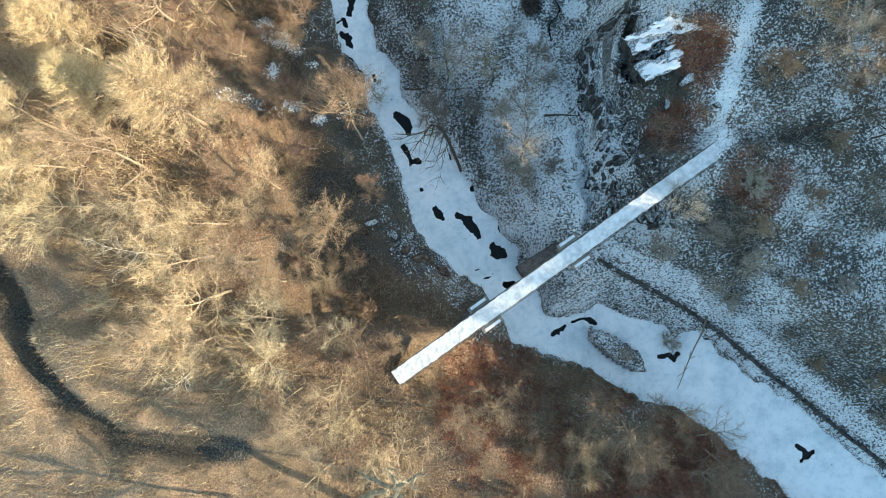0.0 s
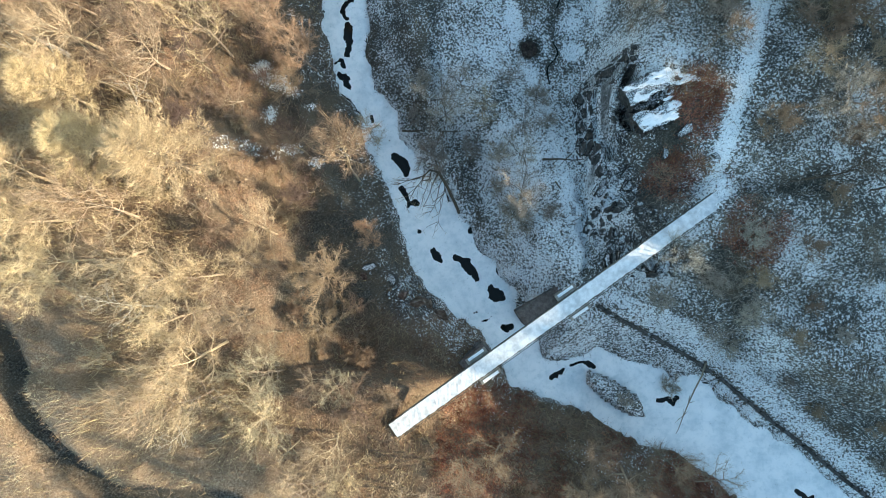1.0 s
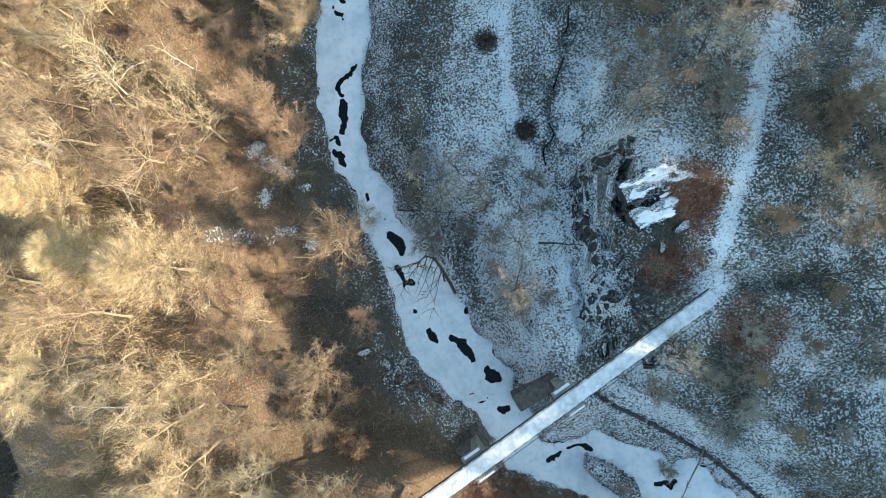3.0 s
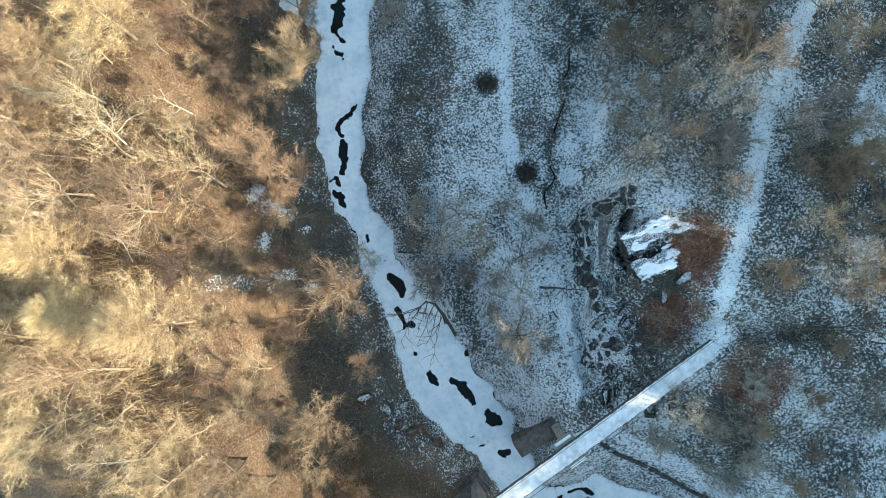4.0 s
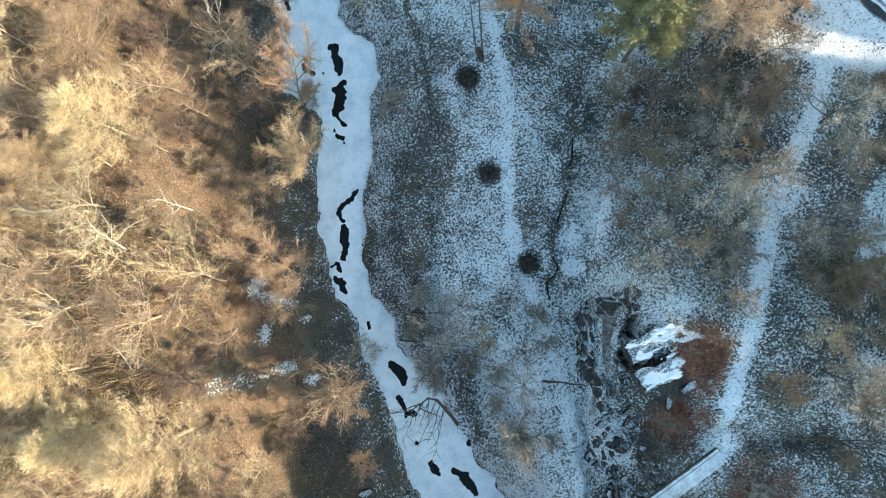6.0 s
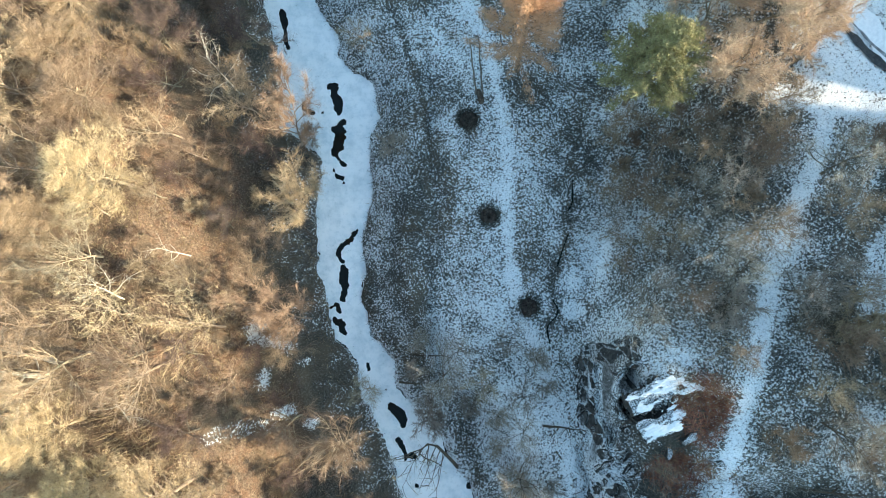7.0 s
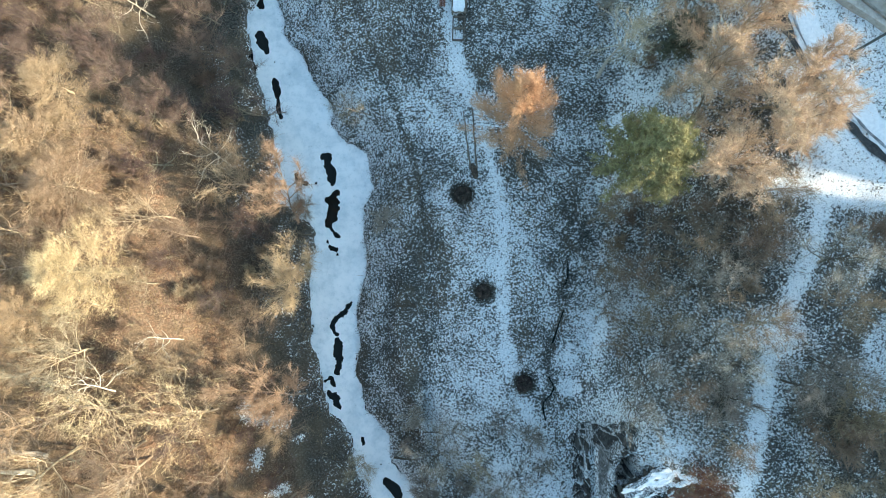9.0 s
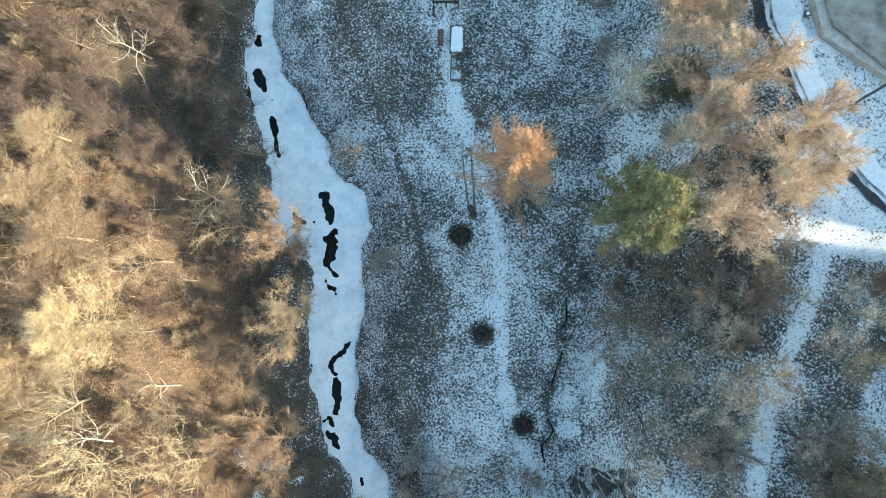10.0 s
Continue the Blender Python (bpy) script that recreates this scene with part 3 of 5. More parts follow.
ground, GX, GY, GZ = make_land()


def height(x, y):
    """Height of the finished ground sheet, between its grid lines."""
    i = np.clip(np.searchsorted(GX, x) - 1, 0, len(GX) - 2)
    j = np.clip(np.searchsorted(GY, y) - 1, 0, len(GY) - 2)
    u, v = (x - GX[i]) / (GX[i + 1] - GX[i]), (y - GY[j]) / (GY[j + 1] - GY[j])
    return (GZ[j, i] * (1 - u) + GZ[j, i + 1] * u) * (1 - v) + (GZ[j + 1, i] * (1 - u) + GZ[j + 1, i + 1] * u) * v


# ---- the frozen stream ----
# chains of open water in the ice, each point with its half width
POOLS_MID = [
    [(-10.2, 22.0, 0.60), (-9.0, 20.7, 0.75), (-8.6, 19.6, 0.45)],
    [(-9.3, 17.6, 0.38), (-8.6, 16.4, 0.38), (-8.3, 15.1, 0.23)],
    [(-8.4, 15.7, 0.30), (-7.5, 15.7, 0.53)],
    [(-2.9, 16.8, 0.23), (-2.9, 16.1, 0.19)],
    [(-6.9, 11.9, 0.34)],
    [(-0.1, 12.3, 0.26), (-0.1, 11.8, 0.23)],
    [(-5.0, 9.2, 0.38), (-4.5, 8.3, 0.60), (-4.0, 7.8, 0.30)],
    [(-1.9, 8.3, 0.38), (-0.6, 7.5, 0.68), (0.0, 6.5, 0.68), (0.8, 5.5, 0.38)],
    [(-13.4, 27.5, 0.34), (-13.3, 26.8, 0.30)],
    [(-11.0, 24.2, 0.15)],
]
POOLS_BEND = [
    [(-15.1, 45.4, 0.19), (-16.0, 44.2, 0.45), (-17.2, 43.3, 0.38), (-17.7, 42.4, 0.26), (-17.0, 41.2, 0.30)],
    [(-16.9, 40.4, 0.45), (-16.7, 39.2, 0.60), (-16.6, 37.8, 0.53), (-16.9, 36.2, 0.38)],
    [(-18.6, 35.0, 0.23), (-17.7, 35.5, 0.30), (-17.3, 34.4, 0.23)],
    [(-17.9, 33.4, 0.45), (-17.1, 32.7, 0.60), (-16.8, 32.0, 0.38), (-16.4, 31.3, 0.15)],
]
POOLS_NORTH = [
    [(-19.0, 65.5, 0.45), (-18.4, 65.4, 0.60), (-18.3, 64.4, 0.45)],
    [(-18.3, 63.9, 0.60), (-17.9, 63.1, 0.68), (-17.7, 62.1, 0.53), (-17.8, 61.4, 0.23)],
    [(-17.1, 60.3, 0.38), (-18.1, 59.4, 0.53), (-17.4, 59.1, 0.68)],
    [(-17.5, 58.1, 0.76), (-17.8, 57.0, 0.76), (-18.1, 55.8, 0.45), (-17.5, 55.0, 0.23), (-16.7, 54.3, 0.30)],
    [(-18.4, 53.9, 0.19), (-17.8, 52.8, 0.23), (-17.1, 52.6, 0.23), (-17.0, 52.0, 0.15)],
    [(-22.8, 62.9, 0.26), (-22.4, 62.3, 0.23), (-21.4, 61.7, 0.34)],
    [(-20.1, 61.7, 0.15)],
]
POOLS_FAR = [
    [(-25.9, 76.3, 0.38), (-25.5, 74.9, 0.53), (-25.4, 73.5, 0.30), (-25.3, 72.2, 0.30), (-24.9, 70.8, 0.19)],
    [(-28.1, 82.5, 0.68), (-27.5, 81.3, 0.68), (-27.1, 80.3, 0.45)],
    [(-27.8, 87.7, 0.38), (-28.0, 86.8, 0.60)],
    [(-25.9, 78.7, 0.19)],
]
POOLS_SOUTH = [
    [(2.7, 4.1, 0.45), (3.3, 3.3, 0.98), (4.1, 2.9, 0.45)],
    [(4.2, -1.0, 0.38), (4.8, -1.1, 0.45), (5.3, -0.9, 0.30)],
    [(10.5, -7.5, 0.23), (11.1, -7.1, 0.45), (12.1, -6.5, 0.26)],
    [(13.1, -5.9, 0.11), (14.7, -5.4, 0.15), (15.4, -5.7, 0.30), (16.1, -6.1, 0.26)],
    [(24.4, -10.3, 0.30), (25.4, -10.2, 0.38), (26.0, -10.7, 0.34), (26.6, -10.0, 0.30)],
    [(41.4, -21.6, 0.30), (42.5, -22.3, 0.23), (42.1, -23.4, 0.30), (43.5, -22.3, 0.19)],
    [(45.7, -23.9, 0.19)],
    [(29.0, -11.1, 0.15)],
]


def pool_depth(x, y):
    """More than 0 over open water."""
    best = np.full(x.shape, -9.0)
    for chain in POOLS_MID + POOLS_BEND + POOLS_NORTH + POOLS_FAR + POOLS_SOUTH:
        for (ax, ay, ar), (bx, by, br) in zip(chain, chain[1:] or chain):
            dx, dy = bx - ax, by - ay
            u = np.clip(((x - ax) * dx + (y - ay) * dy) / max(dx * dx + dy * dy, 1e-6), 0, 1)
            best = np.maximum(best, ar + (br - ar) * u - np.hypot(x - ax - u * dx, y - ay - u * dy))
    # one hairline crack round a raised pan of ice below the footbridge
    best = np.maximum(best, 0.02 - np.abs(np.hypot((x - 1.3) / 1.35, (y - 0.45) / 0.62) - 1) * 0.8)
    return best + (fractal(x, y, 0.55, 71, 2) - 0.5) * 0.55


def make_ice():
    step = 0.13
    xs, ys = np.arange(-42, 62, step), np.arange(-40, 100, step)
    X, Y = np.meshgrid(xs, ys)
    keep = shore(X, Y) < 0.5
    cells = np.argwhere(keep[:-1, :-1])
    cx, cy = xs[cells[:, 1]] + step / 2, ys[cells[:, 0]] + step / 2
    ok = (pool_depth(cx, cy) < 0) & ~((np.abs(shore(cx, cy)) < 0.9 * (fractal(cx, cy, 3, 77, 2) - 0.60)))
    cells = cells[ok]
    n = len(xs)
    ids = cells[:, 0] * n + cells[:, 1]
    quads = np.column_stack([ids, ids + 1, ids + n + 1, ids + n])
    used, inv = np.unique(quads, return_inverse=True)
    px, py = xs[used % n], ys[used // n]
    jx, jy = (vnoise(px, py, 0.21, 81) - 0.5) * 0.05, (vnoise(px, py, 0.21, 83) - 0.5) * 0.05
    # the rim of every hole follows the water's edge, not the grid
    for _ in range(3):
        d, e = pool_depth(px + jx, py + jy), 0.02
        gx, gy = (pool_depth(px + jx + e, py + jy) - d) / e, (pool_depth(px + jx, py + jy + e) - d) / e
        near = np.abs(d) < step * 1.0
        move = np.where(near & (d > -0.5 * step), -d, 0) / np.maximum(gx * gx + gy * gy, 0.3)
        jx, jy = jx + np.clip(gx * move, -0.5 * step, 0.5 * step), jy + np.clip(gy * move, -0.5 * step, 0.5 * step)
    z = 0.02 + (fractal(px, py, 2.5, 85) - 0.5) * 0.16
    verts = np.column_stack([px + jx, py + jy, z])
    ob = mesh_part("ice_sheet", verts.tolist(), inv.reshape(-1, 4).tolist(), ICE)
    tagged(ob, "snow-covered ice on the stream with open holes", "ice", kind="structure")
    solid = ob.modifiers.new("thickness", "SOLIDIFY")
    solid.thickness, solid.offset = 0.12, -1
    return ob


make_ice()
_bm = bmesh.new()
_vs = [_bm.verts.new((x, y, -0.22)) for x, y in ((-60, -60), (90, -60), (90, 150), (-60, 150))]
_bm.faces.new(_vs)
tagged(part("water", _bm, WATER), "dark running water below the ice", "water", kind="structure")

# ---- the footbridge ----
B0, B1 = Vector((-8.4, -11.0, 14.7)), Vector((27.3, 14.2, 12.8))
B_LEN = (B1 - B0).length
B_POSE = Matrix.Translation(B0) @ (B1 - B0).to_track_quat("X", "Z").to_matrix().to_4x4()


def make_bridge():
    ob = tagged(new("footbridge"), "long narrow footbridge with a snow-covered deck and low rails", "bridge")
    ob.matrix_world = B_POSE
    rng = random.Random(5)
    bm = bmesh.new()
    box(bm, 0, -0.92, -0.10, B_LEN, 0.92, 0)
    part("deck", bm, TIMBER, ob)
    # trodden snow on the deck, thin and uneven at both edges
    bm = bmesh.new()
    n = 180
    rows = []
    for i in range(n + 1):
        x = B_LEN * i / n
        rows.append([bm.verts.new((x, y, 0.03 + 0.03 * rng.random())) for y in (-0.84 + rng.uniform(-0.06, 0.06), -0.5, -0.1, 0.3, 0.55, 0.84 + rng.uniform(-0.06, 0.06))])
    for a, b in zip(rows, rows[1:]):
        for k in range(5):
            bm.faces.new((a[k], b[k], b[k + 1], a[k + 1]))
    part("deck_snow", bm, TRODDEN, ob, "thin trodden snow on the deck")
    for y in (-0.85, 0.85):
        bm = bmesh.new()
        box(bm, 0, y - 0.10, -0.42, B_LEN, y + 0.10, -0.10, bevel=0.02)
        part("girder", bm, STEEL, ob)
    for k in range(int(B_LEN / 2) + 1):
        for y in (-0.96, 0.96):
            bm = bmesh.new()
            x = 0.15 + 2 * k
            box(bm, x - 0.022, y - 0.022, -0.3, x + 0.022, y + 0.022, 0.98, bevel=0.005)
            part("post", bm, STEEL, ob)
    for y in (-0.96, 0.96):
        for z in (1.0,):
            bm = bmesh.new()
            box(bm, 0.05, y - 0.025, z - 0.03, B_LEN - 0.1, y + 0.025, z + 0.02, bevel=0.01)
            part("rail", bm, STEEL, ob)
    return ob


def make_pier(x_along, wide, low, label):
    """A concrete wall pier with a cap beam that stands out on both sides of the deck."""
    ob = tagged(new("bridge_pier"), label, "pier", group="bridge piers")
    top = B_POSE @ Vector((x_along, 0, -0.45))
    ob.matrix_world = pose(top.x, top.y, low, 0, 0, math.degrees(math.atan2(B1.y - B0.y, B1.x - B0.x)))
    h = top.z - low
    bm = bmesh.new()
    box(bm, -0.45, -wide / 2, -1.5, 0.45, wide / 2, h - 0.35, bevel=0.04)
    part("shaft", bm, CONCRETE, ob)
    bm = bmesh.new()
    box(bm, -1.3, -1.65, h - 0.35, 1.3, 1.65, h, bevel=0.04)
    part("cap_beam", bm, CONCRETE, ob)
    for y in (-1.42, 1.42):
        bm = bmesh.new()
        box(bm, -1.0, y - 0.16, h, 1.0, y + 0.16, h + 0.05, bevel=0.02)
        part("snow_strip", bm, SNOW, ob, "strip of snow on the cap beam")
    return ob


def make_block(x, y, z, turn, length, depth, tall, label, top=MASONRY):
    """An old masonry footing beside the stream, its stones in courses."""
    ob = tagged(new("old_abutment"), label, "abutment", group="old abutments")
    ob.matrix_world = pose(x, y, z, 0, 0, turn)
    rng = random.Random(int(x * 10))
    bm = bmesh.new()
    box(bm, -length / 2 + 0.12, -depth / 2 + 0.12, -tall, length / 2 - 0.12, depth / 2 - 0.12, -0.02)
    part("core", bm, top, ob)
    shared = []
    for s in range(4):
        me = bpy.data.meshes.new("stone")
        b = bmesh.new()
        box(b, -0.48, -0.14, -0.23, 0.48, 0.14, 0.23, bevel=0.03 + 0.01 * s)
        for v in b.verts:
            v.co += Vector((rng.uniform(-0.02, 0.02), rng.uniform(-0.02, 0.02), rng.uniform(-0.02, 0.02)))
        b.to_mesh(me)
        b.free()
        me.materials.append(ROCK if s == 0 else MASONRY)
        shared.append(me)
    for c in range(int(tall / 0.5)):
        for side, span in ((0, length), (1, depth), (2, length), (3, depth)):
            for k in range(int(span)):
                u = -span / 2 + 0.5 + k + (0.25 if c % 2 else 0) * 0.4
                off = (depth if side % 2 == 0 else length) / 2 - 0.12
                st = new("stone", shared[rng.randrange(4)])
                st.parent = ob
                st.matrix_local = pose(0, 0, -0.26 - 0.5 * c, 0, 0, 90 * side) @ pose(u, -off, 0, 0, 0, rng.uniform(-2, 2))
    return ob


make_bridge()
make_pier(14.6 + 9.5, 2.0, 4.0, "tall concrete bridge pier beside the stream")
make_pier(12.0, 2.0, 4.0, "tall concrete bridge pier on the wooded bank")
make_block(9.2, 2.4, 4.2, 33, 7.2, 2.1, 5, "long brown-grey masonry abutment beside the frozen stream")
make_block(0.6, -4.5, 5.0, 43, 3.8, 2.4, 6, "small mossy masonry abutment below the footbridge")

# ---- trees ----
def spike(verts, faces, b, e, r, rng=random):
    """A fine twig: one thin tapered blade, turned at random."""
    w = (e - b).cross(Vector((rng.uniform(-1, 1), rng.uniform(-1, 1), rng.uniform(-1, 1)))).normalized() * r
    k = len(verts)
    verts.extend(((b + w)[:], (b - w)[:], e[:]))
    faces.append((k, k + 1, k + 2))


def bare_tree(seed, tall, wide, bark, twig, label, limbs=11, subs=8, twigs=32, fork=0.35, lift=0.06, twig_len=1.25, thick=0.012, leaves=None, gnarl=0.30, stout=1.0):
    """A leafless broadleaved tree: tapered trunk with crooked limbs, and a crown of branches and fine twigs."""
    rng = random.Random(seed)
    jitter = lambda a, b=None: Vector((rng.uniform(-1, 1), rng.uniform(-1, 1), rng.uniform(-1 if b is None else a, 1 if b is None else b)))
    low = tall < 6
    ob = tagged(new("bare_bush" if low else "bare_tree"), label, "bush" if low else "tree", group="bushes of the valley" if low else "trees of the wooded banks")
    tv, tf, cv, cf = [], [], [], []
    trunk = bent(rng, Vector((0, 0, -0.6)), Vector((rng.uniform(-0.2, 0.2), rng.uniform(-0.2, 0.2), 1)), tall * 0.85, 9, 0.12, 0.05)
    r0 = tall * 0.012 + 0.03
    tube(tv, tf, trunk, [r0 * (1 - 0.85 * k / 9) for k in range(10)], 6)
    for i in range(limbs):
        f = fork + (1 - fork) * (i + rng.random()) / limbs
        j = min(int(f * 9), 8)
        at = trunk[j].lerp(trunk[j + 1], f * 9 - j if f < 1 else 1)
        a = i * 2.4 + rng.uniform(-0.6, 0.6)
        rise = 0.25 + 0.9 * (f - fork) / (1 - fork) + rng.uniform(-0.2, 0.3)
        ln = wide * rng.uniform(0.7, 1.2) * (1.0 - 0.3 * max(0, f - 0.6) / 0.4)
        pts = bent(rng, at, Vector((math.cos(a), math.sin(a), rise)), ln, 6, gnarl, lift)
        rl = max(r0 * (1 - 0.75 * f) * 0.7, 0.05) * stout
        tube(tv, tf, pts, [rl * (1 - 0.75 * k / 6) for k in range(7)], 4)
        for s in range(subs):
            g = 0.2 + 0.8 * (s + rng.random()) / subs
            q = min(int(g * 6), 5)
            p = pts[q].lerp(pts[q + 1], g * 6 - q if g < 1 else 1)
            way = (pts[q + 1] - pts[q]).normalized() + jitter(-0.5, 0.8) * 0.9
            sl = ln * rng.uniform(0.28, 0.55)
            sp = bent(rng, p, way, sl, 3, gnarl, lift)
            rs = max(rl * 0.42, 0.022)
            tube(tv, tf, sp, [rs, rs * 0.8, rs * 0.55, rs * 0.25], 3)
            for w in range(twigs):
                h = 0.15 + 0.85 * rng.random()
                u = min(int(h * 3), 2)
                b = sp[u].lerp(sp[u + 1], h * 3 - u)
                d = (sp[u + 1] - sp[u]).normalized() * 0.8 + jitter(-0.7, 1.0)
                e = b + d.normalized() * twig_len * rng.uniform(0.45, 1.35)
                spike(cv, cf, b, e, thick, rng)
                if rng.random() < 0.25:
                    o = b.lerp(e, rng.uniform(0.3, 0.7))
                    spike(cv, cf, o, o + (e - b) * 0.4 + jitter(0) * 0.35, thick * 0.8, rng)
                for _ in range(leaves or 0):
                    c = b.lerp(e, rng.random())
                    x, y = jitter(0) * 0.06, jitter(0) * 0.06
                    k = len(cv)
                    cv.extend(((c + x)[:], (c + y)[:], (c - x * 0.8)[:]))
                    cf.append((k, k + 1, k + 2))
    mesh_part("trunk", tv, tf, bark, ob)
    mesh_part("crown", cv, cf, twig, ob)
    return ob


def needle_tree(name, seed, tall, wide, bark, leaf, label, whorls, per, tuft, size, droop, start, girth=0.10, along=0.0, scatter=0.45, bough=0.05, uneven=0.22):
    """A conifer: straight stem, whorls of boughs and tufts of needles or fine shoots along them."""
    rng = random.Random(seed)
    ob = tagged(new(name), label, "tree", group="trees of the wooded banks" if name == "feathery_tree" else "")
    tv, tf, cv, cf = [], [], [], []
    stem = bent(rng, Vector((0, 0, -0.6)), Vector((0, 0, 1)), tall, 8, 0.02, 0.1)
    r0 = tall * 0.014
    tube(tv, tf, stem, [r0 * (1 - 0.93 * k / 8) for k in range(9)], 7)
    for i in range(whorls):
        f = start + (0.99 - start) * i / (whorls - 1)
        j = min(int(f * 8), 7)
        at = stem[j].lerp(stem[j + 1], f * 8 - j)
        for k in range(per):
            a = i * 1.7 + k * 2 * math.pi / per + rng.uniform(-0.4, 0.4)
            ln = wide * ((1 - f) / (1 - start)) ** 0.75 * rng.uniform(0.93 - uneven, 0.93 + uneven) + 0.5
            pts = bent(rng, at, Vector((math.cos(a), math.sin(a), 0.25 + 0.5 * f)), ln, 4, 0.10, droop)
            tube(tv, tf, pts, [bough * k for k in (1, 0.8, 0.6, 0.4, 0.2)], 3)
            for s in range(int(tuft * (0.4 + ln / wide))):
                g = rng.uniform(0.2, 1.0) ** 0.7
                q = min(int(g * 4), 3)
                p = pts[q].lerp(pts[q + 1], g * 4 - q)
                c = p + Vector((rng.uniform(-1, 1), rng.uniform(-1, 1), rng.uniform(-0.4, 0.7))) * scatter
                out = (pts[q + 1] - pts[q]).normalized() * along
                for _ in range(5):
                    d = (out + Vector((rng.uniform(-1, 1), rng.uniform(-1, 1), rng.uniform(-0.4, 1)))).normalized() * size * rng.uniform(0.6, 1.2)
                    w = d.cross(Vector((rng.uniform(-1, 1), rng.uniform(-1, 1), rng.uniform(-1, 1)))).normalized() * size * girth
                    n = len(cv)
                    cv.extend(((c - w)[:], (c + w)[:], (c + d)[:]))
                    cf.append((n, n + 1, n + 2))
    mesh_part("trunk", tv, tf, bark, ob)
    mesh_part("crown", cv, cf, leaf, ob)
    return ob


def stand(ob, x, y, turn=0.0, size=1.0, lean=(0, 0), slim=1.0):
    ob.matrix_basis = pose(x, y, float(height(x, y)), lean[0], lean[1], turn)
    ob.scale = (size * slim, size * slim, size)
    return ob


def plant(ob, x, y, turn=0.0, size=1.0, lean=(0, 0), slim=1.0):
    c = copy_thing(ob, pose(x, y, float(height(x, y)), lean[0], lean[1], turn))
    c.scale = (size * slim, size * slim, size)
    return c


KINDS = {
    "gold": bare_tree(11, 13, 4.6, BARK_PALE, TWIG_GOLD, "pale bare tree with straw-coloured twigs on the slope", 12, 10, 22),
    "gold2": bare_tree(12, 15, 4.0, BARK_PALE, TWIG_GOLD, "tall bare tree with pale twigs on the slope", 12, 10, 22, 0.3, 0.12),
    "gold3": bare_tree(19, 11, 5.0, BARK_PALE, TWIG_GOLD, "spreading bare tree with pale crooked limbs", 11, 10, 22, 0.22, 0.03),
    "brown": bare_tree(13, 12, 4.2, BARK_GREY, TWIG_BROWN, "brown bare tree on the leafy slope", 11, 9, 24),
    "brown2": bare_tree(14, 9, 3.8, BARK_PALE, TWIG_BROWN, "small brown bare tree among dry leaves", 10, 9, 24, 0.2),
    "pink": bare_tree(20, 8, 3.4, BARK_PALE, TWIG_PINK, "round bare tree with dense pinkish-tan twigs", 14, 9, 44, 0.18, 0.10, 0.9),
    "mauve": bare_tree(23, 10, 3.8, BARK_GREY, TWIG_MAUVE, "mauve-brown bare tree with a dense round crown", 13, 9, 30, 0.2, 0.08),
    "grey": bare_tree(15, 9, 4.2, BARK_DARK, TWIG_GREY, "grey bare tree standing in snowy grass", 10, 8, 24, 0.25, 0.02),
    "olive": bare_tree(16, 10, 4.2, BARK_PALE, TWIG_OLIVE, "mossy olive bare tree on the bank", 13, 8, 24, 0.22),
    "bush": bare_tree(17, 4.5, 2.4, BARK_GREY, TWIG_BROWN, "low brown bare bush", 12, 8, 14, 0.08, 0.12, 0.9, 0.03),
    "greybush": bare_tree(18, 3.6, 2.5, BARK_DARK, TWIG_GREY, "low grey bare bush in the snow", 12, 8, 14, 0.08, 0.08, 0.9, 0.03),
    "round": bare_tree(24, 9, 3.5, BARK_PALE, TWIG_BROWN, "round-crowned pale bare tree near the stream", 24, 9, 20, 0.6, 0.05, 0.8, 0.012, None, 0.12, 0.8),
    "limbed": bare_tree(26, 13, 5.6, BARK_PALE, TWIG_GOLD, "large pale tree with stout bare limbs on the slope", 15, 9, 13, 0.32, 0.04, 1.0, 0.016, None, 0.24, 0.85),
    "pale": bare_tree(25, 21, 4.4, BARK_WHITE, TWIG_OLIVE, "pale bare tree with stout crooked limbs in the meadow", 18, 8, 10, 0.66, 0.03, 0.9, 0.016, None, 0.36, 1.5),
    "dead": bare_tree(21, 9, 4.0, BARK_WHITE, BARK_WHITE, "bleached dead tree with bare twisted limbs", 9, 5, 2, 0.3, 0.0, 0.8, 0.02, None, 0.5),
    "dark": bare_tree(22, 9, 5.0, BARK_DARK, BARK_DARK, "dark leaning tree with long bare boughs", 8, 6, 6, 0.3, -0.02, 1.0, 0.014, None, 0.34),
}
KINDS["spray"] = bare_tree(29, 7.5, 2.8, BARK_PALE, TWIG_OLIVE, "pale bare tree leaning out over the ice", 9, 6, 8, 0.25, 0.05, 0.7, 0.014, None, 0.2, 0.9)
KINDS["snag"] = bare_tree(28, 17, 1.3, BARK_GREY, TWIG_BROWN, "tall bare snag with a stout straight trunk", 7, 3, 4, 0.6, 0.1, 0.8, 0.012, None, 0.2, 1.6)
KINDS["rusty"] = bare_tree(27, 7, 2.6, BARK_GREY, TWIG_RUST, "rust-coloured bare bushy tree on the dark bank", 14, 8, 26, 0.2, 0.06, 0.9)
KINDS["feathery"] = needle_tree("feathery_tree", 41, 15, 5.2, BARK_PALE, TWIG_GOLD, "tall feathery bare tree with golden plumes of twigs", 13, 6, 40, 0.9, 0.05, 0.30, 0.016, 0.9, 0.5, 0.07, 0.35)
FIRST = set(KINDS)
PLACED = []


